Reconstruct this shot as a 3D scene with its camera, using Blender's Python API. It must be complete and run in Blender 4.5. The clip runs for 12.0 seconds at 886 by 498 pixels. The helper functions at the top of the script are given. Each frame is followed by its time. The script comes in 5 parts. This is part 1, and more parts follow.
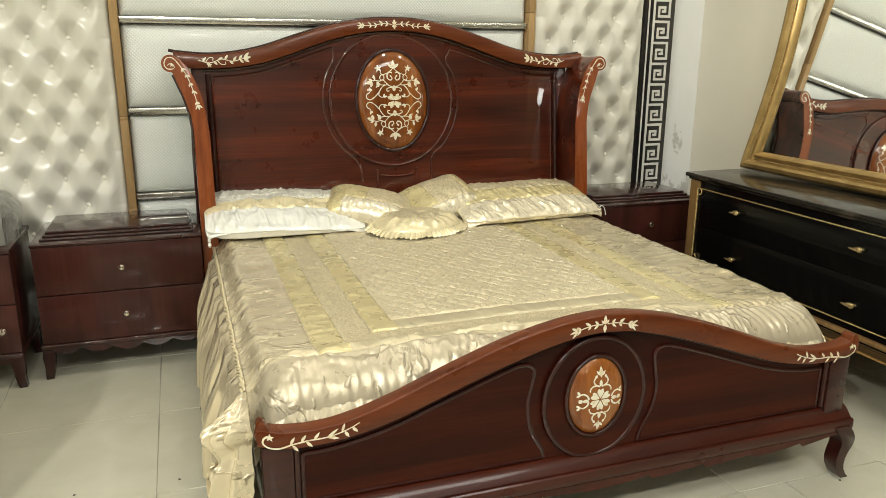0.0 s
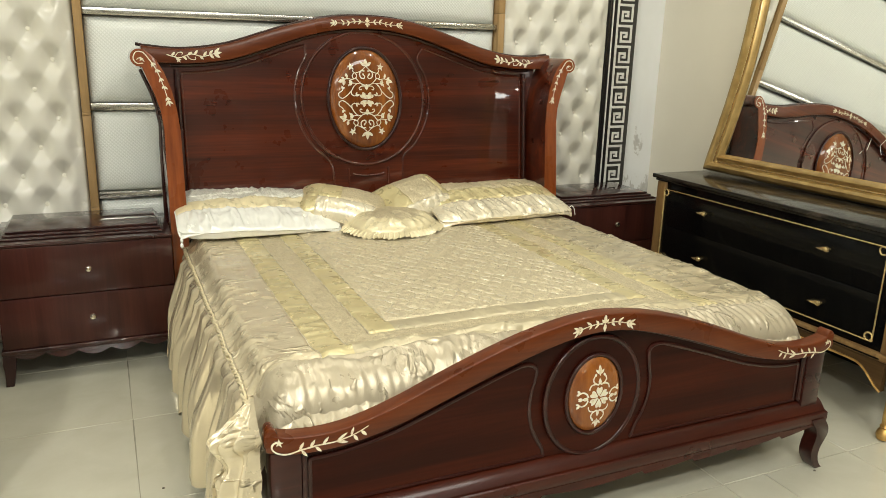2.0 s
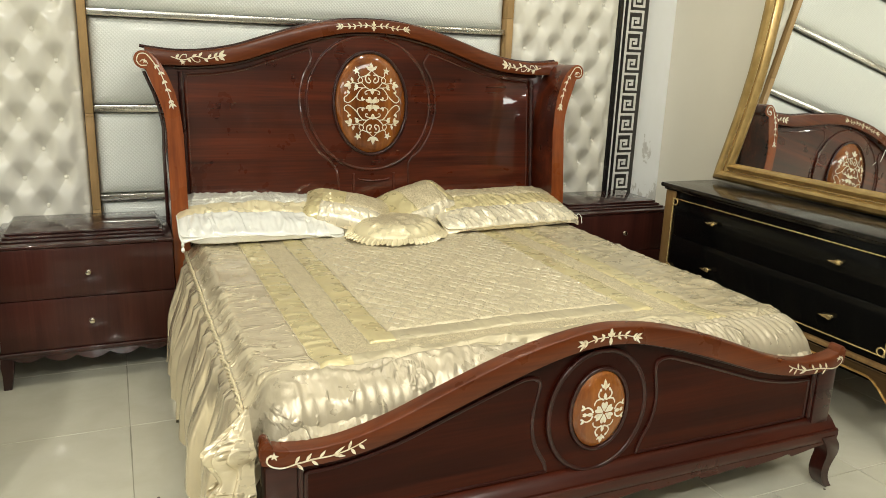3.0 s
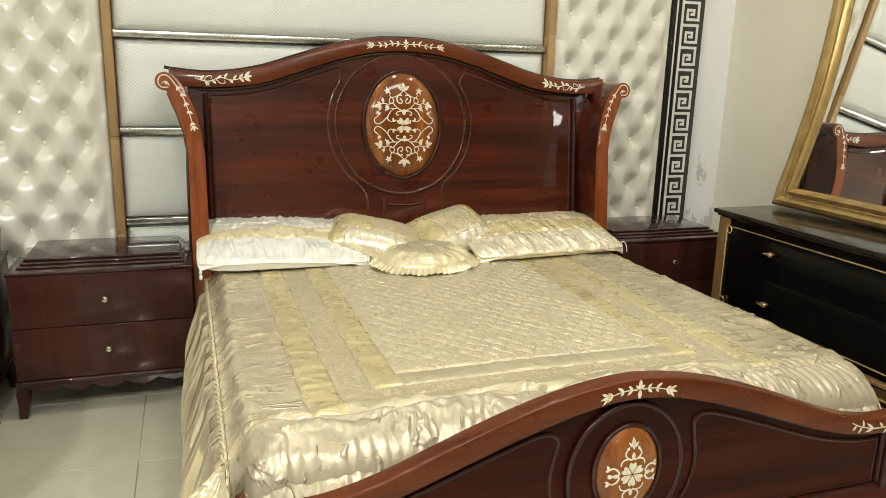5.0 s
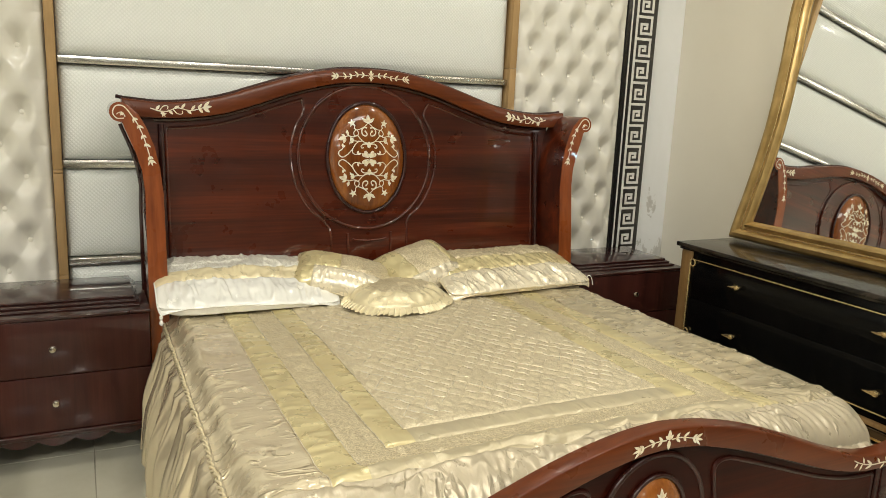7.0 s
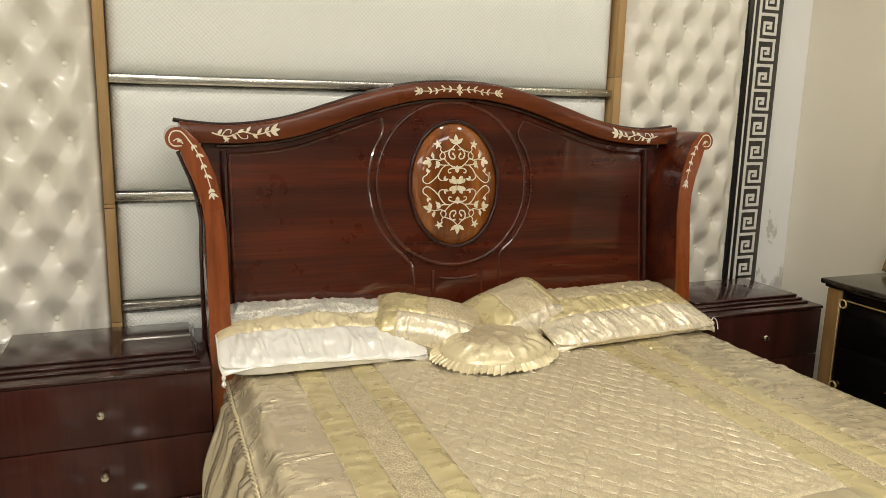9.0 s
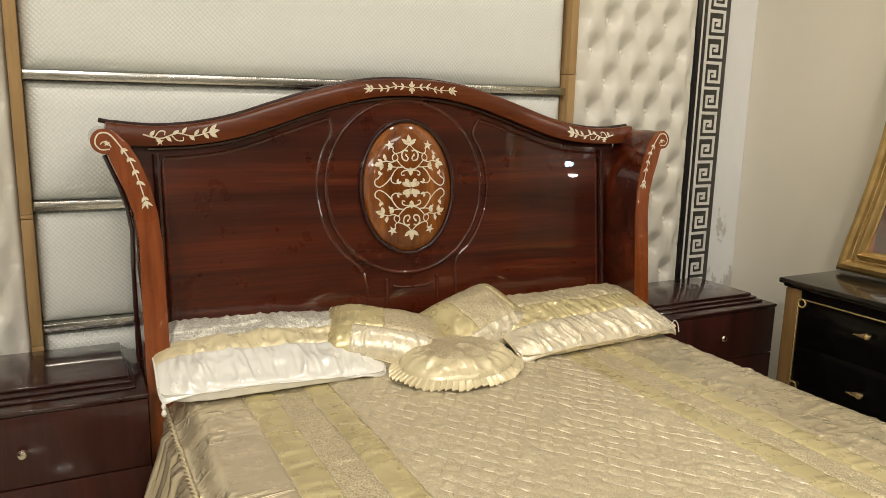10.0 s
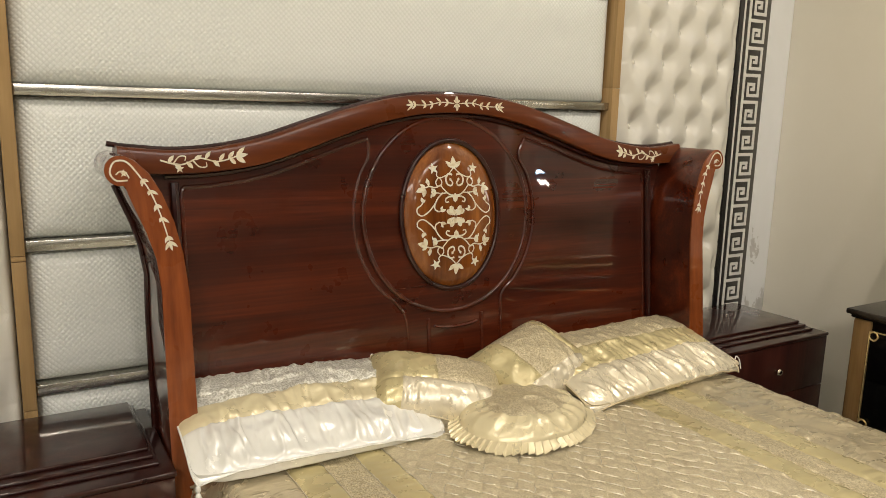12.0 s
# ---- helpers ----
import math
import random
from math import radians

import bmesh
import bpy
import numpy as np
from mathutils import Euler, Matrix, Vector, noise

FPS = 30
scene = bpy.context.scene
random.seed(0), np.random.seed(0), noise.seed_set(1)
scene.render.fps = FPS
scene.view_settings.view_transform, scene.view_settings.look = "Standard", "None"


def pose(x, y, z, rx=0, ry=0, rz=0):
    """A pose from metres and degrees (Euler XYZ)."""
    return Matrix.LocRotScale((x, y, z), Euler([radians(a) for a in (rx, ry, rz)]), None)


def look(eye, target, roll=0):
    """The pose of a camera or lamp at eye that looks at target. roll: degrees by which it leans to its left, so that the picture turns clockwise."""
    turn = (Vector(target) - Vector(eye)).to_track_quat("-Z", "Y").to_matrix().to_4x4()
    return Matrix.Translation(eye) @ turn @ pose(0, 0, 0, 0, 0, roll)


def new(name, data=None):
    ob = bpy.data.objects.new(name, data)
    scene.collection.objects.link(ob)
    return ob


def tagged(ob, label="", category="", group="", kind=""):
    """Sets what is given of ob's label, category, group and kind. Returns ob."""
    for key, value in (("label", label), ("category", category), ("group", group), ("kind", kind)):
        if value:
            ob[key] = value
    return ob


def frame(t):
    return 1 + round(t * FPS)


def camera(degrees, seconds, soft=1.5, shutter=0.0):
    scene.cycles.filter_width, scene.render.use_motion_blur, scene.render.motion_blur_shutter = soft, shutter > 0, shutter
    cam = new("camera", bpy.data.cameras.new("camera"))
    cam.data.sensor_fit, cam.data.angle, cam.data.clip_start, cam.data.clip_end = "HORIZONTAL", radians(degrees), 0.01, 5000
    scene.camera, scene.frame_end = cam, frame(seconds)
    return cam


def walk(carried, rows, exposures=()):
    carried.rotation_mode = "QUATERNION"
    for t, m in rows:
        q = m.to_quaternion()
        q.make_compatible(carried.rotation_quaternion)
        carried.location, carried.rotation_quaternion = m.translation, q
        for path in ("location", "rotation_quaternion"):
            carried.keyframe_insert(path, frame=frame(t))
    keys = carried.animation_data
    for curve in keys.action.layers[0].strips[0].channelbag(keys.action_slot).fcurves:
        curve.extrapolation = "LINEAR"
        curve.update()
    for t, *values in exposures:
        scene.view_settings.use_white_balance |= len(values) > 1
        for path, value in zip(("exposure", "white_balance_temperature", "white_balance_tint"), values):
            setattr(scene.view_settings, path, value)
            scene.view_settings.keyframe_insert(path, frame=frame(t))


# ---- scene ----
cam = camera(61.2, 12.0, 0.3)
PATH = [
    (0, (0.0, -0.011, 1.426), (0.64, 1.812, 0.908), 0.4),
    (0.5, (-0.093, 0.017, 1.432), (0.671, 1.79, 0.91), 1.2),
    (1, (-0.133, 0.031, 1.431), (0.652, 1.794, 0.907), 1.1),
    (1.5, (-0.149, 0.046, 1.43), (0.645, 1.805, 0.906), 1.3),
    (2, (-0.173, 0.066, 1.425), (0.625, 1.825, 0.908), 1.6),
    (2.5, (-0.182, 0.08, 1.421), (0.619, 1.84, 0.912), 1.9),
    (3, (-0.143, 0.108, 1.427), (0.64, 1.878, 0.92), 2.2),
    (3.2, (-0.107, 0.139, 1.432), (0.648, 1.92, 0.925), 2.2),
    (5, (0.065, 0.248, 1.432), (0.696, 2.088, 0.965), 1.6),
    (5.5, (-0.005, 0.318, 1.431), (0.647, 2.151, 0.97), 1.8),
    (6, (-0.08, 0.375, 1.451), (0.674, 2.171, 0.997), 2.3),
    (6.5, (-0.134, 0.407, 1.455), (0.701, 2.172, 1.022), 2.5),
    (7, (-0.153, 0.45, 1.466), (0.705, 2.212, 1.065), 2.5),
    (7.5, (-0.08, 0.576, 1.458), (0.676, 2.387, 1.073), 1.5),
    (7.7, (-0.027, 0.651, 1.464), (0.644, 2.496, 1.082), 1.0),
    (9.3, (-0.119, 1.003, 1.494), (0.639, 2.813, 1.108), 1.7),
    (9.5, (-0.125, 1.034, 1.496), (0.699, 2.815, 1.108), 1.5),
    (10, (-0.124, 1.151, 1.489), (0.764, 2.901, 1.104), 1.3),
    (10.5, (-0.08, 1.341, 1.506), (0.777, 3.107, 1.122), 0.6),
    (11, (-0.096, 1.449, 1.509), (0.751, 3.219, 1.125), 0.7),
    (11.5, (-0.189, 1.548, 1.514), (0.714, 3.292, 1.138), 1.0),
    (12, (-0.27, 1.603, 1.523), (0.734, 3.293, 1.154), 1.4),
]
walk(cam, [(t, look(eye, target, roll)) for t, eye, target, roll in PATH],
     [(0, 0.0, 6400, 6), (5, 0.0, 6400, 7), (7, -0.12, 6480, 9), (9.5, -0.22, 6700, 13), (12, -0.29, 6750, 14)])

# ---- light ----
world = bpy.data.worlds.new("world")
scene.world = world
world.use_nodes = True
world.node_tree.nodes["Background"].inputs[0].default_value = (0.9, 0.95, 1.0, 1)
world.node_tree.nodes["Background"].inputs[1].default_value = 0.3
CEIL = 3.60
WARM = (1.0, 0.95, 0.85)


def area_lamp(name, place, size, watts, color=WARM, disk=False, size_y=None):
    data = bpy.data.lights.new(name, "AREA")
    data.shape = "DISK" if disk else "RECTANGLE"
    data.size = size
    if not disk:
        data.size_y = size_y or size
    data.energy, data.color = watts, color
    ob = new(name, data)
    ob.location = place
    return ob


DOWNLIGHTS = [(0.25, -1.50), (-1.90, -1.40), (-2.30, -5.10), (1.1, 2.55), (-0.4, 2.3), (2.5, 2.4), (-1.80, -4.55)]
DOWN_WATTS = [65, 163, 13, 14, 13, 17, 20]
COOL = (0.40, 0.74, 1.0)
for (lx, ly), w in zip(DOWNLIGHTS, DOWN_WATTS):
    area_lamp("downlight_lamp", (lx, ly, CEIL - 0.035), 0.18, w, COOL if -5 < ly < -4 else WARM, disk=True)
PANELS = [(-2.2, -0.46, 0.85, 0.44, 21), (1.6, -0.46, 0.85, 0.44, 33), (-0.45, -5.85, 0.36, 0.62, 36)]  # x, y, half sizes, watts
for lx, ly, hx, hy, w in PANELS:
    area_lamp("panel_lamp", (lx, ly, CEIL - 0.03), 2 * hx - 0.05, w, (1.0, 0.97, 0.92), size_y=2 * hy - 0.05)


# ---- materials ----
def material(name, color=(0.5, 0.5, 0.5), rough=0.5, metal=0.0, coat=0.0, coat_rough=0.05, spec=0.5, emit=None, strength=0.0):
    m = bpy.data.materials.new(name)
    m.use_nodes = True
    b = m.node_tree.nodes["Principled BSDF"]
    b.inputs["Base Color"].default_value = (*color, 1)
    b.inputs["Roughness"].default_value = rough
    b.inputs["Metallic"].default_value = metal
    b.inputs["Coat Weight"].default_value = coat
    b.inputs["Coat Roughness"].default_value = coat_rough
    b.inputs["Specular IOR Level"].default_value = spec
    if emit:
        b.inputs["Emission Color"].default_value = (*emit, 1)
        b.inputs["Emission Strength"].default_value = strength
    return m


def node(m, kind, **values):
    n = m.node_tree.nodes.new(kind)
    for key, value in values.items():
        n.inputs[key.replace("_", " ")].default_value = value
    return n


def wire(m, a, b):
    m.node_tree.links.new(a, b)


def bsdf(m):
    return m.node_tree.nodes["Principled BSDF"]


def coords(m, scale=(1, 1, 1), turn=(0, 0, 0)):
    c = m.node_tree.nodes.new("ShaderNodeTexCoord")
    p = node(m, "ShaderNodeMapping", Scale=scale, Rotation=turn)
    wire(m, c.outputs["Object"], p.inputs["Vector"])
    return p.outputs["Vector"]


def noise_at(m, vec, scale, detail=4.0, rough=0.55, distort=0.0):
    n = node(m, "ShaderNodeTexNoise", Scale=scale, Detail=detail, Roughness=rough, Distortion=distort)
    wire(m, vec, n.inputs["Vector"])
    return n.outputs["Fac"]


def ramp(m, fac, stops):
    r = m.node_tree.nodes.new("ShaderNodeValToRGB")
    while len(r.color_ramp.elements) < len(stops):
        r.color_ramp.elements.new(0.5)
    for e, (at, color) in zip(r.color_ramp.elements, stops):
        e.position = at
        e.color = (*color, 1) if len(color) == 3 else color
    wire(m, fac, r.inputs["Fac"])
    return r.outputs["Color"]


def grey(v):
    return (v, v, v)


def calc(m, op, a, b=None):
    n = m.node_tree.nodes.new("ShaderNodeMath")
    n.operation = op
    for i, v in enumerate((a, b)):
        if v is None:
            continue
        if isinstance(v, (int, float)):
            n.inputs[i].default_value = v
        else:
            wire(m, v, n.inputs[i])
    return n.outputs[0]


def mixed(m, fac, a, b, how="MIX"):
    n = m.node_tree.nodes.new("ShaderNodeMix")
    n.data_type, n.blend_type = "RGBA", how
    for sock, v in ((n.inputs[0], fac), (n.inputs[6], a), (n.inputs[7], b)):
        if isinstance(v, tuple):
            sock.default_value = (*v, 1)
        elif isinstance(v, (int, float)):
            sock.default_value = v
        else:
            wire(m, v, sock)
    return n.outputs[2]


def bump(m, height, strength=0.3, distance=0.002):
    n = node(m, "ShaderNodeBump", Strength=strength, Distance=distance)
    wire(m, height, n.inputs["Height"])
    wire(m, n.outputs["Normal"], bsdf(m).inputs["Normal"])
    return n


def wood(name, dark, mid, light, along="x", rough=0.30, coat=0.6, coat_rough=0.03, tight=1.0):
    m = material(name, mid, rough, 0, coat, coat_rough, 0.12)
    s = {"x": (0.55, 9, 9), "z": (9, 9, 0.55), "y": (9, 0.55, 9)}[along]
    v = coords(m, tuple(a * tight for a in s))
    a = noise_at(m, v, 1.6, 6, 0.6, 0.9)
    f = {"x": (3, 120, 120), "z": (120, 120, 3), "y": (120, 3, 120)}[along]
    b = noise_at(m, coords(m, f), 1.0, 2, 0.5)
    both = calc(m, "ADD", calc(m, "MULTIPLY", a, 0.8), calc(m, "MULTIPLY", b, 0.2))
    c = ramp(m, both, [(0.33, dark), (0.5, mid), (0.68, light)])
    wire(m, c, bsdf(m).inputs["Base Color"])
    r = ramp(m, noise_at(m, coords(m, (1, 1, 1)), 7, 4), [(0.3, grey(rough * 0.8)), (0.75, grey(rough * 1.35))])
    wire(m, r, bsdf(m).inputs["Roughness"])
    bump(m, b, 0.06, 0.001)
    # the lacquer is hand-rubbed and a little wavy
    n = node(m, "ShaderNodeBump", Strength=0.10, Distance=0.004)
    wire(m, noise_at(m, coords(m), 9, 2, 0.5), n.inputs["Height"])
    wire(m, n.outputs["Normal"], bsdf(m).inputs["Coat Normal"])
    return m


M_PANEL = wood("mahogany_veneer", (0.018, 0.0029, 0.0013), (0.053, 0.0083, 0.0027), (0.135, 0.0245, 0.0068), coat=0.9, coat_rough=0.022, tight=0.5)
# darker copy of the headboard veneer: the footboard's shade is in its colour
M_FOOT = wood("mahogany_veneer_shaded", (0.012, 0.0017, 0.0008), (0.025, 0.0037, 0.0014), (0.055, 0.0088, 0.0026), rough=0.36, coat=0.10, coat_rough=0.025, tight=0.5)
M_FRAME = wood("mahogany_frame", (0.016, 0.0032, 0.0022), (0.026, 0.005, 0.0034), (0.040, 0.008, 0.0052), tight=1.5)
M_BASE = wood("mahogany_base", (0.024, 0.0042, 0.0022), (0.042, 0.0075, 0.0034), (0.064, 0.0115, 0.0045), coat=0.25, coat_rough=0.10, tight=1.2)
M_RAIL = wood("mahogany_rail", (0.060, 0.0125, 0.0028), (0.096, 0.0215, 0.0048), (0.140, 0.034, 0.0072), coat=0.20, coat_rough=0.05, tight=1.0)
M_POST = wood("mahogany_post", (0.13, 0.030, 0.008), (0.20, 0.050, 0.013), (0.27, 0.072, 0.019), "z", tight=1.2)
M_OVAL = wood("burl_oval", (0.105, 0.027, 0.005), (0.20, 0.060, 0.011), (0.33, 0.115, 0.021), "z", rough=0.25, coat=0.9, coat_rough=0.02, tight=0.7)
for veneer in (M_PANEL, M_FRAME, M_BASE, M_RAIL):
    bsdf(veneer).inputs["Specular IOR Level"].default_value = 0.22  # under the lacquer the wood itself hardly shines
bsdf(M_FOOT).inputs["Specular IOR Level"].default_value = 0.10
M_STANDBODY = wood("mahogany_stand_front", (0.026, 0.0072, 0.0056), (0.041, 0.0110, 0.0080), (0.060, 0.0165, 0.0115), "z", rough=0.40, coat=0.5, coat_rough=0.10)
M_STAND = wood("mahogany_stand", (0.017, 0.0045, 0.004), (0.027, 0.0070, 0.0055), (0.041, 0.0105, 0.008), "z", rough=0.34, coat=0.8, coat_rough=0.05)
M_TAN = wood("tan_wood_strip", (0.30, 0.19, 0.085), (0.40, 0.26, 0.12), (0.50, 0.34, 0.17), "z", rough=0.45, coat=0.2, coat_rough=0.2, tight=0.8)
M_LEG_TAN = wood("dresser_post_wood", (0.12, 0.065, 0.025), (0.19, 0.11, 0.042), (0.27, 0.165, 0.07), "z", rough=0.4, coat=0.4, coat_rough=0.15)
M_APRON = wood("dark_walnut_apron", (0.050, 0.027, 0.011), (0.080, 0.046, 0.019), (0.12, 0.072, 0.032), "y", rough=0.35, coat=0.4, coat_rough=0.12)
M_PEARL = material("pearl_inlay", (0.64, 0.56, 0.40), 0.30, 0, 0.5)
wire(M_PEARL, ramp(M_PEARL, noise_at(M_PEARL, coords(M_PEARL), 60, 3), [(0.3, (0.54, 0.43, 0.27)), (0.5, (0.74, 0.67, 0.50)), (0.75, (0.66, 0.66, 0.55))]), bsdf(M_PEARL).inputs["Base Color"])
M_DARKLINE = material("dark_groove", (0.006, 0.003, 0.002), 0.5, 0, 0, 0.05, 0.1)


def satin(name, color, rough=0.30, metal=0.22, stretch=(1, 1, 1), relief=0.42, gloss=0.3, pulls=0.0):
    """Glossy woven satin: soft tone changes, thin pulled creases and a fine weave."""
    m = material(name, color, rough, metal, gloss, 0.16, 0.5)
    b = bsdf(m)
    n = noise_at(m, coords(m), 5, 4)
    dim = tuple(c * 0.86 for c in color)
    wire(m, ramp(m, n, [(0.3, dim), (0.7, color)]), b.inputs["Base Color"])
    soft = noise_at(m, coords(m, stretch), 19, 3, 0.45, 0.5)
    broad = noise_at(m, coords(m, stretch), 8, 2, 0.5, 0.3)
    fine = noise_at(m, coords(m), 420, 2)
    crisp = noise_at(m, coords(m, stretch), 44, 2, 0.5, 0.8)
    # short sharp pulls, here and there
    pull = ramp(m, noise_at(m, coords(m, stretch), 13, 3, 0.45, 0.6), [(0.455, grey(0)), (0.50, grey(1)), (0.545, grey(0))])
    pull = calc(m, "MULTIPLY", pull, ramp(m, noise_at(m, coords(m), 11, 2), [(0.50, grey(0)), (0.62, grey(1))]))
    h = calc(m, "ADD", calc(m, "ADD", calc(m, "MULTIPLY", broad, 0.5), calc(m, "MULTIPLY", crisp, 0.42)), calc(m, "ADD", calc(m, "MULTIPLY", soft, 0.55), calc(m, "MULTIPLY", fine, 0.02)))
    bump(m, calc(m, "ADD", h, calc(m, "MULTIPLY", pull, pulls)), relief, 0.007)
    wire(m, ramp(m, noise_at(m, coords(m), 16, 4), [(0.3, grey(rough * 0.8)), (0.7, grey(rough * 1.3))]), b.inputs["Roughness"])
    return m


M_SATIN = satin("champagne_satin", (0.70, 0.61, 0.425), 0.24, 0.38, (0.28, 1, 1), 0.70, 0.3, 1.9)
# same satin on the far side, crumpled, with its shade put into the colour
M_SATIN_FAR = satin("champagne_satin_shaded", (0.56, 0.485, 0.325), 0.28, 0.36, (0.45, 1, 1), 0.85, 0.2, 0.5)
# hem colour kept below ivory, to offset the strong light at the foot
M_HEM = satin("puckered_satin_shaded", (0.51, 0.445, 0.32), 0.31, 0.32, (1, 0.45, 0.6), 0.75, 0.08, 1.2)
M_SKIRT = satin("skirt_satin", (0.73, 0.635, 0.45), 0.18, 0.56, (1, 1, 0.10), 0.40, 0.4)
M_SATIN_GOLD = satin("gold_satin", (0.67, 0.58, 0.32), 0.27, 0.32, (0.35, 1, 1), 0.36, 0.2, 0.15)
# duller copy of the gold satin: shading of the foot bands in the colour
M_SATIN_FOOT = satin("shaded_gold_satin", (0.57, 0.50, 0.335), 0.32, 0.28, (1, 0.4, 1), 0.55, 0.1, 0.3)
M_SATIN_STRAW = satin("straw_satin", (0.78, 0.69, 0.45), 0.28, 0.22, (0.35, 1, 1), 0.34, 0.15)
M_SATIN_PALE = satin("pale_gold_satin", (0.77, 0.70, 0.535), 0.26, 0.34, (1, 0.4, 0.4), 0.42, 0.2, 0.5)
M_SATIN_IVORY = satin("ivory_satin", (0.92, 0.92, 0.87), 0.22, 0.14, (1, 0.4, 0.3), 0.34, 0.5, 0.15)


def lace(name, thread, base, scale=60.0, metal=0.22, relief=0.7, clear=1.0):
    """Embroidered flowers in rounds on a net ground."""
    m = material(name, base, 0.34, metal, 0, 0.1, 0.6)
    v = coords(m)
    vo = node(m, "ShaderNodeTexVoronoi", Scale=scale)
    wire(m, v, vo.inputs["Vector"])
    net = node(m, "ShaderNodeTexVoronoi", Scale=scale * 3.4)
    wire(m, v, net.inputs["Vector"])
    rounds = calc(m, "ADD", 0.5, calc(m, "MULTIPLY", calc(m, "SINE", calc(m, "MULTIPLY", vo.outputs["Distance"], 13.0)), 0.5))
    n = noise_at(m, v, scale * 2.6, 2, 0.6)
    both = calc(m, "ADD", calc(m, "MULTIPLY", rounds, 0.34 * clear), calc(m, "ADD", calc(m, "MULTIPLY", n, 0.50), calc(m, "MULTIPLY", net.outputs["Distance"], 0.30)))
    wire(m, ramp(m, both, [(0.34, base), (0.52, tuple(0.45 * p + 0.55 * q for p, q in zip(base, thread))), (0.68, thread)]), bsdf(m).inputs["Base Color"])
    bump(m, both, relief, 0.004)
    return m


M_LACE = lace("embroidered_lace", (0.76, 0.675, 0.475), (0.38, 0.31, 0.175), 84, clear=0.55)
M_LACE_WHITE = lace("white_lace", (0.87, 0.86, 0.79), (0.45, 0.43, 0.35), 64, clear=0.6)
M_QUILTED = lace("quilted_brocade", (0.78, 0.70, 0.51), (0.52, 0.445, 0.29), 90, 0.28, 0.6, 0.4)
M_STITCH = satin("stitch_satin", (0.84, 0.775, 0.62), 0.24, 0.25, (1, 1, 1), 0.1, 0.4)
M_CORD = satin("twisted_cord", (0.66, 0.57, 0.38), 0.35)



def tuft_leather(bx, bz, dx, dz):
    """Cream leatherette with stitched creases from button to button."""
    m = material("cream_leatherette", (0.70, 0.67, 0.59), 0.32, 0, 0.40, 0.14)
    sep = m.node_tree.nodes.new("ShaderNodeSeparateXYZ")
    wire(m, coords(m), sep.inputs[0])
    x = calc(m, "MULTIPLY", calc(m, "SUBTRACT", sep.outputs["X"], bx), 1 / dx)
    z = calc(m, "MULTIPLY", calc(m, "SUBTRACT", sep.outputs["Z"], bz), 0.5 / dz)
    p = calc(m, "PINGPONG", calc(m, "ADD", x, z), 0.5)
    q = calc(m, "PINGPONG", calc(m, "SUBTRACT", x, z), 0.5)
    near = calc(m, "MINIMUM", p, q)
    far = calc(m, "MAXIMUM", p, q)
    line = ramp(m, near, [(0.0, grey(0)), (0.022, grey(1))])
    # short pleats that run out of each button
    turn = calc(m, "ARCTAN2", calc(m, "SUBTRACT", calc(m, "PINGPONG", calc(m, "ADD", calc(m, "ADD", x, z), 0.25), 0.5), 0.25), calc(m, "SUBTRACT", calc(m, "PINGPONG", calc(m, "ADD", calc(m, "SUBTRACT", x, z), 0.25), 0.5), 0.25))
    pleat = calc(m, "MULTIPLY", calc(m, "SINE", calc(m, "MULTIPLY", turn, 14)), ramp(m, far, [(0.03, grey(0)), (0.07, grey(0.35)), (0.22, grey(0))]))
    # creases fade half way between two buttons
    h = calc(m, "MAXIMUM", line, ramp(m, far, [(0.25, grey(0)), (0.48, grey(1))]))
    grain = noise_at(m, coords(m), 260, 3)
    bump(m, calc(m, "ADD", calc(m, "ADD", h, pleat), calc(m, "MULTIPLY", grain, 0.05)), 0.16, 0.0020)
    wire(m, ramp(m, noise_at(m, coords(m), 3, 4), [(0.3, (0.65, 0.625, 0.54)), (0.7, (0.72, 0.70, 0.635))]), bsdf(m).inputs["Base Color"])
    return m


M_QUILT = material("woven_white_vinyl", (0.80, 0.80, 0.74), 0.30, 0, 0.3, 0.15)


def weave(m, pitch, depth):
    sep = m.node_tree.nodes.new("ShaderNodeSeparateXYZ")
    wire(m, coords(m), sep.inputs[0])
    k = math.pi / pitch
    a = calc(m, "SINE", calc(m, "MULTIPLY", calc(m, "ADD", sep.outputs["X"], sep.outputs["Z"]), k))
    b = calc(m, "SINE", calc(m, "MULTIPLY", calc(m, "SUBTRACT", sep.outputs["X"], sep.outputs["Z"]), k))
    h = calc(m, "MULTIPLY", calc(m, "ABSOLUTE", a), calc(m, "ABSOLUTE", b))
    bump(m, h, 0.30, depth)
    return h


H = weave(M_QUILT, 0.0165, 0.007)
wire(M_QUILT, ramp(M_QUILT, H, [(0.0, (0.69, 0.715, 0.675)), (0.35, (0.76, 0.785, 0.75)), (1.0, (0.80, 0.82, 0.79))]), bsdf(M_QUILT).inputs["Base Color"])
M_CHROME = material("brushed_chrome", (0.50, 0.485, 0.44), 0.10, 1.0)
wire(M_CHROME, ramp(M_CHROME, noise_at(M_CHROME, coords(M_CHROME, (6, 1, 90)), 2, 4), [(0.3, grey(0.16)), (0.7, grey(0.30))]), bsdf(M_CHROME).inputs["Roughness"])
M_SILVER = material("satin_nickel", (0.72, 0.68, 0.60), 0.22, 1.0)
M_KNOB = material("pale_metal_knob", (0.75, 0.68, 0.58), 0.2, 1.0)
M_GOLD = material("gilded_wood", (0.55, 0.35, 0.12), 0.34, 0.85, 0.3)
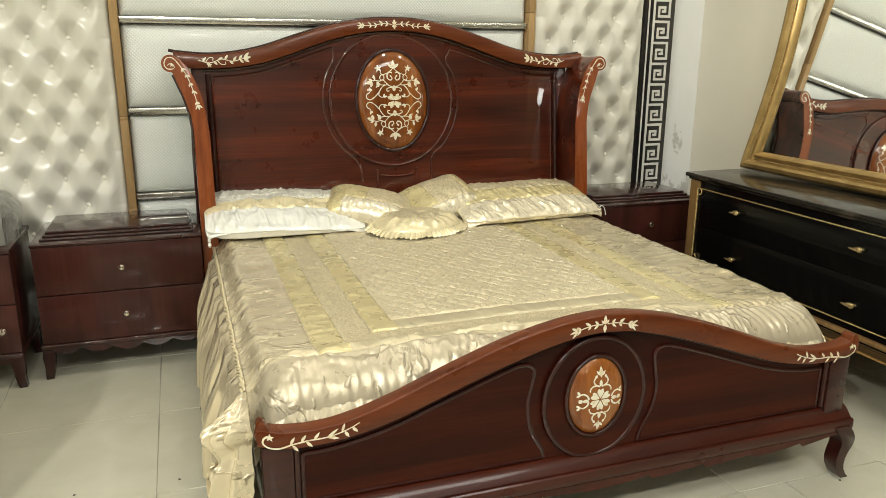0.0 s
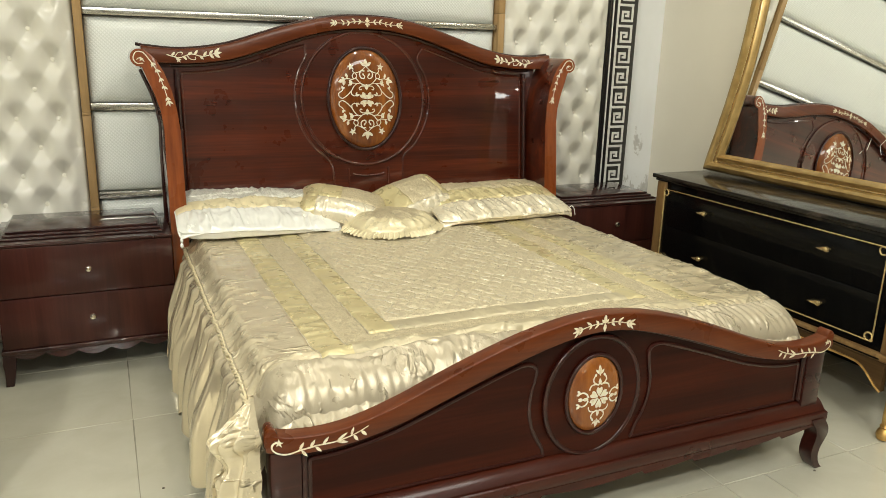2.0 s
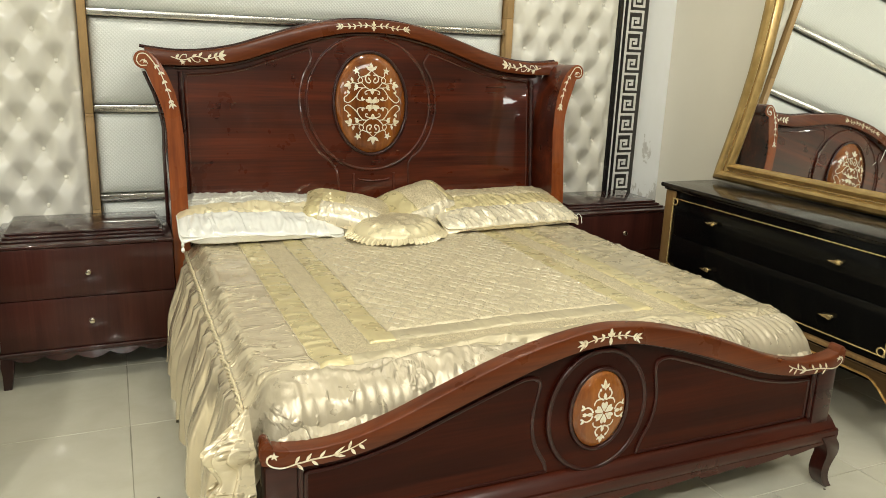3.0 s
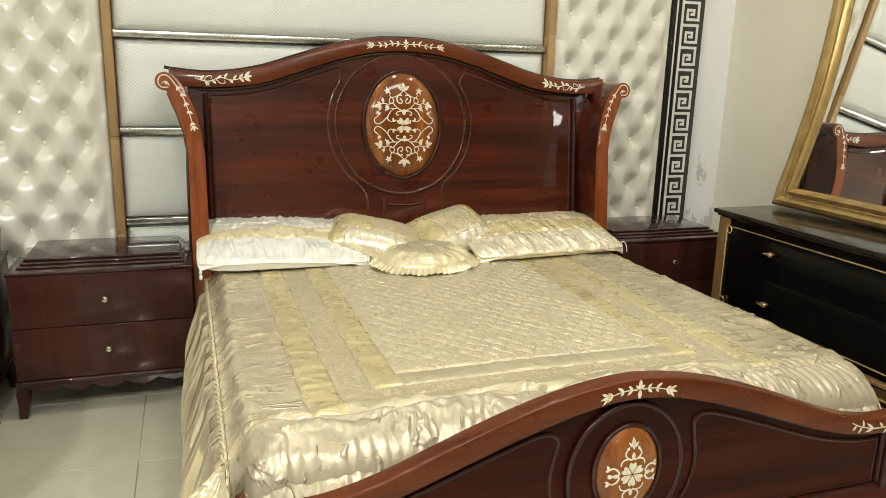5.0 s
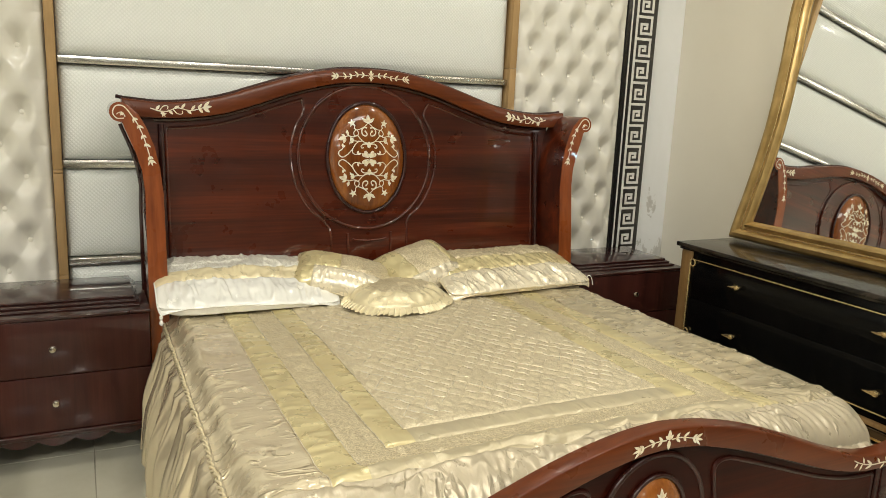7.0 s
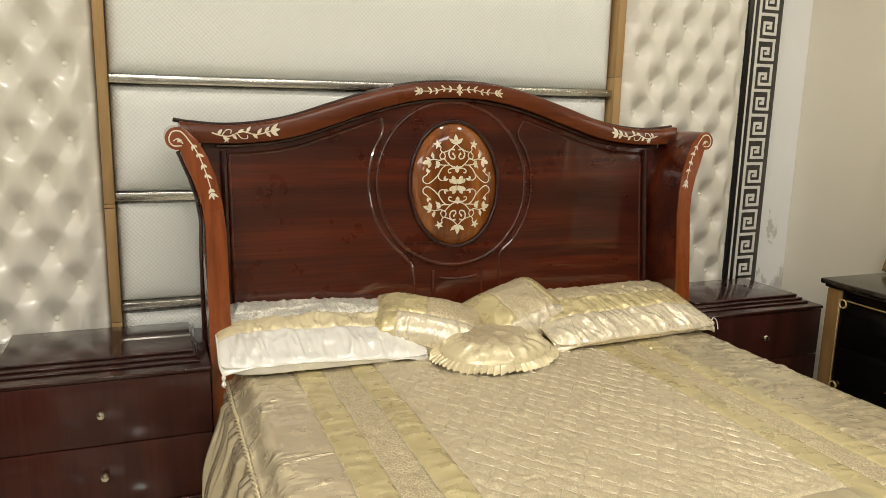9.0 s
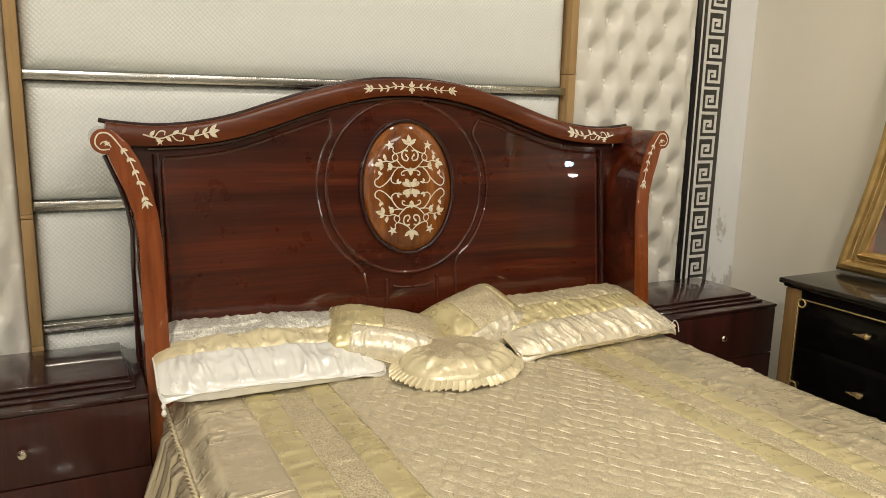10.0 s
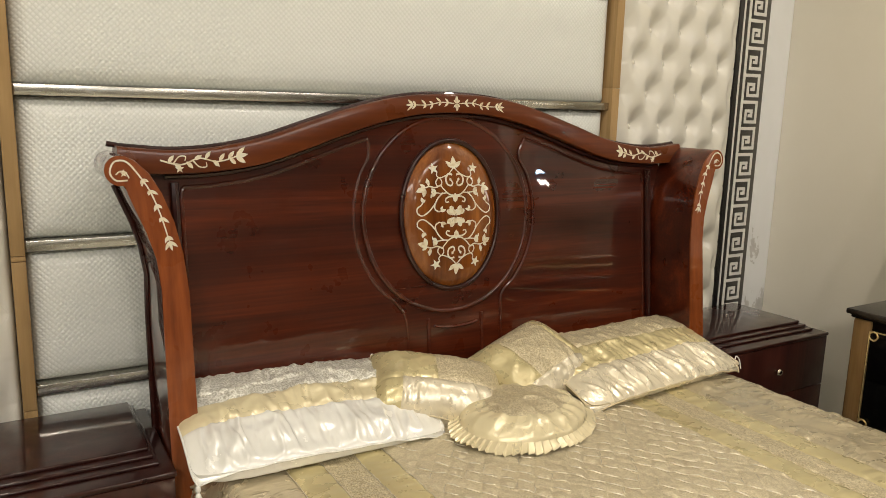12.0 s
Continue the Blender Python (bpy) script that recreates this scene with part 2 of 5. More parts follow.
wire(M_GOLD, ramp(M_GOLD, noise_at(M_GOLD, coords(M_GOLD), 22, 5), [(0.3, (0.34, 0.19, 0.05)), (0.55, (0.55, 0.34, 0.11)), (0.75, (0.72, 0.50, 0.20))]), bsdf(M_GOLD).inputs["Base Color"])
wire(M_GOLD, ramp(M_GOLD, noise_at(M_GOLD, coords(M_GOLD), 30, 3), [(0.3, grey(0.25)), (0.7, grey(0.5))]), bsdf(M_GOLD).inputs["Roughness"])
M_CRYSTAL = material("crystal_button", (0.72, 0.69, 0.60), 0.12, 0, 0.8, 0.04)
M_GILT = material("smooth_gilt", (0.52, 0.36, 0.14), 0.30, 0.75, 0.4, 0.1)
wire(M_GILT, ramp(M_GILT, noise_at(M_GILT, coords(M_GILT), 12, 6), [(0.3, (0.34, 0.22, 0.075)), (0.7, (0.52, 0.36, 0.145))]), bsdf(M_GILT).inputs["Base Color"])
M_GOLDLINE = material("gold_line", (0.78, 0.60, 0.30), 0.25, 0.8)
M_BLACK = material("black_lacquer", (0.0035, 0.0035, 0.0035), 0.10, 0, 0.0, 0.03, 0.13)
wire(M_BLACK, ramp(M_BLACK, noise_at(M_BLACK, coords(M_BLACK, (1, 0.3, 1)), 8, 5), [(0.3, grey(0.07)), (0.7, grey(0.18))]), bsdf(M_BLACK).inputs["Roughness"])
M_BLACKTOP = material("black_marbled_top", (0.012, 0.011, 0.010), 0.16, 0, 0.12, 0.05, 0.2)
wire(M_BLACKTOP, ramp(M_BLACKTOP, noise_at(M_BLACKTOP, coords(M_BLACKTOP, (3, 0.9, 3)), 2.2, 8, 0.62, 1.6), [(0.48, (0.010, 0.009, 0.008)), (0.60, (0.045, 0.036, 0.028)), (0.68, (0.014, 0.012, 0.010))]), bsdf(M_BLACKTOP).inputs["Base Color"])
M_KEYBLACK = material("black_board", (0.015, 0.014, 0.014), 0.22, 0, 0.6)
M_KEYWHITE = material("silver_white_paint", (0.72, 0.71, 0.67), 0.3, 0.1, 0.4)
M_MIRROR = material("mirror_glass", (0.92, 0.93, 0.92), 0.015, 1.0)
M_CHALK = material("white_marker", (0.85, 0.84, 0.80), 0.6)

M_WALL = material("cream_wall_paint", (0.74, 0.68, 0.56), 0.6)
wire(M_WALL, ramp(M_WALL, noise_at(M_WALL, coords(M_WALL), 1.4, 6), [(0.3, (0.78, 0.74, 0.63)), (0.7, (0.83, 0.79, 0.685))]), bsdf(M_WALL).inputs["Base Color"])
bump(M_WALL, noise_at(M_WALL, coords(M_WALL), 45, 5), 0.12, 0.003)
M_PLASTER = material("patchy_white_plaster", (0.74, 0.74, 0.70), 0.65)
PV = coords(M_PLASTER, (1, 1, 0.45))
PSEP = M_PLASTER.node_tree.nodes.new("ShaderNodeSeparateXYZ")
wire(M_PLASTER, coords(M_PLASTER), PSEP.inputs[0])
# flaking grows towards the floor, where the damp is
SOUND = calc(M_PLASTER, "MINIMUM", calc(M_PLASTER, "MAXIMUM", calc(M_PLASTER, "MULTIPLY", calc(M_PLASTER, "SUBTRACT", PSEP.outputs["Z"], 0.62), 0.26), 0.0), 0.17)
FLAKE = calc(M_PLASTER, "ADD", noise_at(M_PLASTER, PV, 7, 8, 0.62, 0.5), SOUND)
wire(M_PLASTER, ramp(M_PLASTER, FLAKE, [(0.40, (0.50, 0.49, 0.46)), (0.46, (0.58, 0.57, 0.54)), (0.47, (0.78, 0.79, 0.78)), (0.80, (0.81, 0.82, 0.82))]), bsdf(M_PLASTER).inputs["Base Color"])
bump(M_PLASTER, ramp(M_PLASTER, FLAKE, [(0.40, grey(0.0)), (0.46, grey(0.1)), (0.47, grey(0.9)), (0.9, grey(1.0))]), 0.5, 0.004)
M_FAR = material("taupe_far_wall", (0.12, 0.10, 0.08), 0.6)
wire(M_FAR, ramp(M_FAR, noise_at(M_FAR, coords(M_FAR), 0.8, 6), [(0.3, (0.24, 0.21, 0.17)), (0.7, (0.33, 0.30, 0.245))]), bsdf(M_FAR).inputs["Base Color"])
M_CEIL = material("white_ceiling_paint", (0.82, 0.81, 0.78), 0.8)
bump(M_CEIL, noise_at(M_CEIL, coords(M_CEIL), 30, 4), 0.1, 0.003)
M_TILE = material("polished_beige_tile", (0.60, 0.56, 0.45), 0.12, 0, 0.5, 0.06)
INFO = M_TILE.node_tree.nodes.new("ShaderNodeObjectInfo")
TV = M_TILE.node_tree.nodes.new("ShaderNodeVectorMath")
wire(M_TILE, coords(M_TILE), TV.inputs[0])
wire(M_TILE, INFO.outputs["Location"], TV.inputs[1])
TN = noise_at(M_TILE, TV.outputs[0], 5, 6, 0.6, 0.4)
TC = ramp(M_TILE, TN, [(0.25, (0.485, 0.465, 0.365)), (0.6, (0.54, 0.525, 0.425)), (0.8, (0.575, 0.56, 0.46))])
wire(M_TILE, mixed(M_TILE, 0.10, TC, ramp(M_TILE, INFO.outputs["Random"], [(0, (0.42, 0.39, 0.31)), (1, (0.66, 0.63, 0.54))])), bsdf(M_TILE).inputs["Base Color"])
wire(M_TILE, ramp(M_TILE, noise_at(M_TILE, TV.outputs[0], 11, 4), [(0.3, grey(0.10)), (0.75, grey(0.22))]), bsdf(M_TILE).inputs["Roughness"])
M_GROUT = material("grey_grout", (0.27, 0.25, 0.195), 0.8)
M_SPECK = material("dirt_speck", (0.10, 0.08, 0.06), 0.8)
M_LAMP = material("lamp_glow", (0.9, 0.9, 0.9), 0.4, emit=(1.0, 0.95, 0.86), strength=14)
M_PANELGLOW = material("panel_glow", (0.9, 0.9, 0.9), 0.4, emit=(1.0, 0.97, 0.90), strength=5)
M_FILM = material("clear_plastic_film", (0.40, 0.40, 0.37), 0.18, 0, 0.6, 0.05)
bsdf(M_FILM).inputs["Alpha"].default_value = 0.55
bump(M_FILM, noise_at(M_FILM, coords(M_FILM), 14, 5, 0.6, 1.0), 0.7, 0.02)


# ---- mesh helpers ----
def finish(bm, mat, name, smooth=38):
    bmesh.ops.recalc_face_normals(bm, faces=bm.faces)
    lim = radians(smooth)
    for f in bm.faces:
        f.smooth = True
    for e in bm.edges:
        e.smooth = len(e.link_faces) == 2 and e.calc_face_angle(0) < lim
    me = bpy.data.meshes.new(name)
    bm.to_mesh(me)
    bm.free()
    me.materials.append(mat)
    return me


BASES = {}


def thing(name, base, label, category, group="", kind=""):
    """A top-level thing: an Empty at its base; its parts are given in world places."""
    ob = new(name)
    ob.empty_display_size = 0.1
    ob.location = base
    BASES[ob.name] = Matrix.Translation(-Vector(base))
    return tagged(ob, label, category, group, kind)


def part(name, bm, mat, parent, label="", smooth=38):
    ob = new(name, finish(bm, mat, name, smooth))
    ob.parent = parent
    ob.matrix_parent_inverse = BASES.get(parent.name, Matrix.Identity(4))
    return tagged(ob, label)


def piece(name, mesh, parent, place, turn=None):
    """One of many alike pieces that share a mesh."""
    ob = new(name, mesh)
    ob.parent = parent
    ob.matrix_parent_inverse = BASES.get(parent.name, Matrix.Identity(4))
    ob.matrix_basis = Matrix.Translation(place) @ (turn or Matrix.Identity(4))
    return ob


def solo(name, bm, mat, label, category, kind="", group="", smooth=38):
    return tagged(new(name, finish(bm, mat, name, smooth)), label, category, group, kind)


def box(bm, x0, x1, y0, y1, z0, z1, bevel=0.0, seg=2):
    v = [bm.verts.new((x, y, z)) for x in (x0, x1) for y in (y0, y1) for z in (z0, z1)]
    fs = [bm.faces.new([v[i] for i in q]) for q in ((0, 1, 3, 2), (4, 6, 7, 5), (0, 4, 5, 1), (2, 3, 7, 6), (0, 2, 6, 4), (1, 5, 7, 3))]
    if bevel:
        es = list({e for f in fs for e in f.edges})
        bmesh.ops.bevel(bm, geom=es, offset=bevel, segments=seg, profile=0.5, affect="EDGES")
    return bm


def B():
    return bmesh.new()


def boxed(*a, **k):
    return box(B(), *a, **k)


def prism(bm, outline, y0, y1, bevel=0.0, seg=2):
    """An outline in (x, z) drawn out from y0 to y1, with bevelled rims."""
    a = [bm.verts.new((x, y0, z)) for x, z in outline]
    b = [bm.verts.new((x, y1, z)) for x, z in outline]
    n = len(a)
    front, back = bm.faces.new(a), bm.faces.new(b[::-1])
    for i in range(n):
        bm.faces.new((a[i], b[i], b[(i + 1) % n], a[(i + 1) % n]))
    if not bevel:
        bmesh.ops.triangulate(bm, faces=[front, back], ngon_method="EAR_CLIP")
    if bevel:
        es = list(front.edges) + list(back.edges)
        bmesh.ops.bevel(bm, geom=es, offset=bevel, segments=seg, profile=0.5, affect="EDGES", clamp_overlap=True)
    return bm


def fringe(pts, top, y0, y1):
    """A board between a straight top and a shaped lower edge, given as (x, z)."""
    bm = B()
    rows = []
    for y, low in ((y0, False), (y0, True), (y1, True), (y1, False)):
        rows.append([bm.verts.new((x, y, z if low else top)) for x, z in pts])
    for k in range(4):
        a, b = rows[k], rows[(k + 1) % 4]
        for i in range(len(pts) - 1):
            bm.faces.new((a[i], a[i + 1], b[i + 1], b[i]))
    for i in (0, -1):
        bm.faces.new([r[i] for r in rows])
    return bm


def tube(bm, pts, radius, sides=8, closed=False, squash=None):
    """A round bar along points; radius: a number or a function of the way along, 0 to 1."""
    pts = [Vector(p) for p in pts]
    n = len(pts)
    rings = []
    ref = None
    for i, p in enumerate(pts):
        a = pts[(i - 1) % n] if closed or i else p
        b = pts[(i + 1) % n] if closed or i < n - 1 else p
        d = (b - a).normalized()
        if ref is None:
            ref = Vector((0, 0, 1)) if abs(d.z) < 0.9 else Vector((0, 1, 0))
        side = d.cross(ref).normalized()
        ref = side.cross(d).normalized()
        r = radius(i / max(1, n - 1)) if callable(radius) else radius
        rings.append([bm.verts.new(p + r * (math.cos(t) * side + math.sin(t) * ref)) for t in (2 * math.pi * k / sides for k in range(sides))])
    for i in range(n if closed else n - 1):
        a, b = rings[i], rings[(i + 1) % n]
        for k in range(sides):
            bm.faces.new((a[k], a[(k + 1) % sides], b[(k + 1) % sides], b[k]))
    if not closed:
        bm.faces.new(rings[0][::-1])
        bm.faces.new(rings[-1])
    return bm


def lathe(bm, rz, center, sides=20, axis="z"):
    """A turned shape from (radius, height) pairs."""
    c = Vector(center)
    rings = []
    for r, h in rz:
        ring = []
        for k in range(sides):
            t = 2 * math.pi * k / sides
            p = Vector((r * math.cos(t), r * math.sin(t), h))
            if axis == "-y":
                p = Vector((p.x, -p.z, p.y))
            elif axis == "-x":
                p = Vector((-p.z, p.x, p.y))
            ring.append(bm.verts.new(c + p))
        rings.append(ring)
    for a, b in zip(rings, rings[1:]):
        for k in range(sides):
            bm.faces.new((a[k], a[(k + 1) % sides], b[(k + 1) % sides], b[k]))
    bm.faces.new(rings[0][::-1])
    bm.faces.new(rings[-1])
    return bm


def sheet(bm, nu, nv, place, wrap=False):
    """A surface of nu x nv cells; place(u, v) gives a point for u, v in 0 to 1."""
    rows = [[bm.verts.new(place(i / nu, j / nv)) for i in range(nu if wrap else nu + 1)] for j in range(nv + 1)]
    for a, b in zip(rows, rows[1:]):
        for i in range(nu):
            k = (i + 1) % nu if wrap else i + 1
            bm.faces.new((a[i], a[k], b[k], b[i]))
    return bm


def spline(pts, n):
    """Points along a smooth curve through the given ones."""
    pts = [Vector(p) for p in pts]
    out = []
    for i in range(len(pts) - 1):
        p0, p1, p2, p3 = pts[max(i - 1, 0)], pts[i], pts[i + 1], pts[min(i + 2, len(pts) - 1)]
        for k in range(n):
            t = k / n
            out.append(0.5 * (2 * p1 + (p2 - p0) * t + (2 * p0 - 5 * p1 + 4 * p2 - p3) * t * t + (3 * p1 - p0 - 3 * p2 + p3) * t ** 3))
    return out + [pts[-1]]


def curve_at(table, x):
    """A smooth value between the rows (x, value) of a table."""
    xs = [a for a, _ in table]
    if x <= xs[0]:
        return table[0][1]
    if x >= xs[-1]:
        return table[-1][1]
    i = max(k for k in range(len(xs) - 1) if xs[k] <= x)
    y = [table[min(max(k, 0), len(xs) - 1)][1] for k in (i - 1, i, i + 1, i + 2)]
    t = (x - xs[i]) / (xs[i + 1] - xs[i])
    return 0.5 * (2 * y[1] + (y[2] - y[0]) * t + (2 * y[0] - 5 * y[1] + 4 * y[2] - y[3]) * t * t + (3 * y[1] - y[0] - 3 * y[2] + y[3]) * t ** 3)


def smoothstep(a, b, x):
    t = min(1, max(0, (x - a) / (b - a)))
    return t * t * (3 - 2 * t)


def n3(x, y, z=0.0):
    return noise.noise((x, y, z))


def rounded(pts, times=2):
    """A closed outline with its corners cut off and softened."""
    for _ in range(times):
        out = []
        for (ax, az), (bx, bz) in zip(pts, pts[1:] + pts[:1]):
            out += [(0.75 * ax + 0.25 * bx, 0.75 * az + 0.25 * bz), (0.25 * ax + 0.75 * bx, 0.25 * az + 0.75 * bz)]
        pts = out
    return pts


def raised_field(c, s, inner, outer, low, top, y):
    """A smooth raised field between an inner curve, a straight outer side, and a curved top; s is its side of the middle."""
    inner = spline([(*p, 0) for p in inner], 4)
    n = len(inner) - 1

    def place(u, v):
        p = inner[round(v * n)]
        x = p.x + (outer - p.x) * u
        w0 = (p.y - low) / (top(p.x) - low)
        w = (1 - u) * w0 + u * v
        return (c + s * x, y, low + (top(x) - low) * w)

    return sheet(B(), 24, n, place)


class Inlay:
    """Flat inlay drawn in two dimensions, then laid on a face by a function (s, t) -> place."""

    def __init__(self):
        self.shapes = []

    def stroke(self, pts, w0, w1=None, n=6):
        w1 = w0 if w1 is None else w1
        c = spline([(*p, 0) for p in pts], n)
        left, right = [], []
        for i, p in enumerate(c):
            d = (c[min(i + 1, len(c) - 1)] - c[max(i - 1, 0)]).normalized()
            w = (w0 + (w1 - w0) * i / (len(c) - 1)) / 2
            left.append((p.x - d.y * w, p.y + d.x * w))
            right.append((p.x + d.y * w, p.y - d.x * w))
        for i in range(len(c) - 1):
            self.shapes.append([left[i], left[i + 1], right[i + 1], right[i]])
        return self

    def leaf(self, x, y, angle, length, width):
        c, s = math.cos(radians(angle)), math.sin(radians(angle))
        prof = [(0, 0), (0.25, 0.42), (0.55, 0.5), (0.8, 0.28), (1, 0), (0.8, -0.28), (0.55, -0.5), (0.25, -0.42)]
        self.shapes.append([(x + c * a * length - s * b * width, y + s * a * length + c * b * width) for a, b in prof])
        return self

    def petal(self, x, y, angle, length, width):
        """A blunt petal with a notch in its tip, in two halves."""
        c, s = math.cos(radians(angle)), math.sin(radians(angle))
        for k in (1, -1):
            prof = [(0, 0), (0.30, 0.26 * k), (0.62, 0.50 * k), (0.88, 0.46 * k), (1.0, 0.26 * k), (0.84, 0.0)]
            self.shapes.append([(x + c * a * length - s * b * width, y + s * a * length + c * b * width) for a, b in prof])
        return self

    def star(self, x, y, r, n=5, inner=0.42, turn=90):
        pts = []
        for k in range(2 * n):
            q = r if k % 2 == 0 else r * inner
            t = radians(turn + 180 * k / n)
            pts.append((x + q * math.cos(t), y + q * math.sin(t)))
        for k in range(2 * n):
            self.shapes.append([(x, y), pts[k], pts[(k + 1) % (2 * n)]])
        return self

    def mirrored(self, sx=-1, sy=1):
        more = [[(sx * a, sy * b) for a, b in s] for s in self.shapes]
        self.shapes = self.shapes + more
        return self

    def lay(self, place, lift=0.0016):
        bm = B()
        for k, s in enumerate(self.shapes):
            up = Vector((0, -0.00002 * (k % 45), 0))
            vs = [bm.verts.new(Vector(place(a, b)) + up) for a, b in s]
            bm.faces.new(vs)
        return bm


def leafy(inlay, pts, side, length, width, w=0.0028, lean=42):
    """A stem with pairs of small leaves along it."""
    inlay.stroke(pts, w, w * 0.8)
    c = spline([(*p, 0) for p in pts], 8)
    total = len(c)
    for k in range(1, side + 1):
        i = min(total - 2, int(total * k / (side + 0.6)))
        d = c[i + 1] - c[i]
        a = math.degrees(math.atan2(d.y, d.x))
        q = 1.0 - 0.25 * (k % 2)
        inlay.leaf(c[i].x, c[i].y, a + lean, length * q, width)
        inlay.leaf(c[i].x, c[i].y, a - lean, length * (1.75 - q) * 0.8, width)
    d = c[-1] - c[-3]
    a = math.degrees(math.atan2(d.y, d.x))
    for off in (-38, 0, 38):
        inlay.leaf(c[-1].x, c[-1].y, a + off, length * 1.1, width)
    return inlay


# ---- large structure ----
WFAR = 6.0  # the wider part of the room
WN, WE, WW, WS = 4.0, 3.09, -4.6, -6.6  # inner faces of the four walls


def walls():
    solo("wall_north", boxed(WW - 0.15, WE + 0.15, WN, WN + 0.15, 0, CEIL), M_PLASTER, "patchy white plastered wall behind the bed", "wall", "structure")
    solo("wall_east", boxed(WE, WE + 0.15, 1.25, WN - 0.002, 0, CEIL), M_WALL, "plain cream painted wall behind the dresser", "wall", "structure")
    solo("wall_east_return", boxed(WE + 0.152, WFAR, 1.25, 1.40, 0, CEIL), M_FAR, "plain taupe painted wall", "wall", "structure")
    solo("wall_far_east", boxed(WFAR, WFAR + 0.15, WS - 0.15, 1.40, 0, CEIL), M_FAR, "plain taupe painted wall", "wall", "structure")
    solo("wall_west", boxed(WW - 0.15, WW, WS - 0.15, WN - 0.002, 0, CEIL), M_WALL, "plain cream painted wall", "wall", "structure")
    solo("wall_south", boxed(WW + 0.002, WFAR - 0.002, WS - 0.15, WS, 0, CEIL), M_FAR, "plain taupe painted wall", "wall", "structure")
    solo("ceiling", boxed(WW - 0.15, WFAR + 0.15, WS - 0.15, WN + 0.15, CEIL + 0.002, CEIL + 0.12), M_CEIL, "plain white painted ceiling", "ceiling", "structure")


walls()


def ceiling_lights():
    for lx, ly in DOWNLIGHTS:
        t = thing("ceiling_downlight", (lx, ly, CEIL), "small round recessed ceiling downlight", "lamp", "ceiling downlights")
        part("rim", lathe(B(), [(0.075, 0), (0.105, 0), (0.105, -0.012), (0.09, -0.02), (0.075, -0.012)], (lx, ly, CEIL), 28), M_SILVER, t)
        part("diffuser", lathe(B(), [(0.074, -0.001), (0.074, -0.006), (0.04, -0.008)], (lx, ly, CEIL), 28), M_LAMP, t)
    for lx, ly, hx, hy, w in PANELS:
        t = thing("ceiling_panel_light", (lx, ly, CEIL), "white rectangular ceiling panel light", "lamp", "ceiling panel lights")
        bm = B()
        e = 0.03
        for a, b, c, d in ((-hx - e, hx + e, -hy - e, -hy), (-hx - e, hx + e, hy, hy + e), (-hx - e, -hx, -hy, hy), (hx, hx + e, -hy, hy)):
            box(bm, lx + a, lx + b, ly + c, ly + d, CEIL - 0.022, CEIL, 0.003)
        part("frame", bm, M_CEIL, t)
        part("diffuser", boxed(lx - hx + 0.002, lx + hx - 0.002, ly - hy + 0.002, ly + hy - 0.002, CEIL - 0.012, CEIL - 0.004), M_PANELGLOW, t)


ceiling_lights()


# ---- wall panelling behind the bed ----
def chrome_and_vinyl():
    zs = [0.02, 0.69, 1.107, 1.531, 1.975, 2.42, 2.83]
    x0, x1 = -0.226, 1.867
    for a, b in zip(zs, zs[1:]):
        lo, hi = a + 0.030, b - 0.001
        t = thing("vinyl_wall_panel", (0.82, 3.95, lo), "padded white woven-vinyl wall panel between chrome strips", "wall panel", "vinyl wall panels")

        def skin(u, v, lo=lo, hi=hi):
            x, z = x0 + (x1 - x0) * u, lo + (hi - lo) * v
            e = min(x - x0, x1 - x, z - lo, hi - z)
            p = min(1.0, e / 0.055)
            return (x, 3.972 - 0.045 * math.sin(p * math.pi / 2) ** 0.6, z)

        us = [0, 0.002, 0.005, 0.01, 0.016, 0.024, 0.04, 0.1, 0.2, 0.35, 0.5, 0.65, 0.8, 0.9, 0.96, 0.976, 0.984, 0.99, 0.995, 0.998, 1]
        vs = [0, 0.006, 0.015, 0.03, 0.05, 0.08, 0.12, 0.3, 0.5, 0.7, 0.88, 0.92, 0.95, 0.97, 0.985, 0.994, 1]
        bm = sheet(B(), len(us) - 1, len(vs) - 1, lambda u, v: skin(us[round(u * (len(us) - 1))], vs[round(v * (len(vs) - 1))]))
        part("padding", bm, M_QUILT, t, smooth=70)
        part("backing", boxed(x0, x1, 3.974, 3.997, lo, hi), M_TAN, t)
    for z in zs[1:-1]:
        solo("chrome_strip", boxed(x0, x1, 3.918, 3.990, z, z + 0.030, bevel=0.0015), M_CHROME, "narrow polished chrome strip between padded panels", "trim", "structure", "chrome strips")
    for xa, xb, cuts in ((-0.263, -0.227, (0.02, 0.62, 0.655, 1.085, 1.10, 2.845)), (1.868, 1.906, (0.02, 0.9, 1.62, 2.845))):
        t = thing("wood_strip", ((xa + xb) / 2, 3.95, 0.02), "narrow tan wooden strip jointed in lengths", "trim", "wood strips", "structure")
        for a, b in zip(cuts, cuts[1:]):
            part("length", boxed(xa, xb, 3.902, 3.997, a, b - 0.0015, bevel=0.002), M_TAN, t)


chrome_and_vinyl()


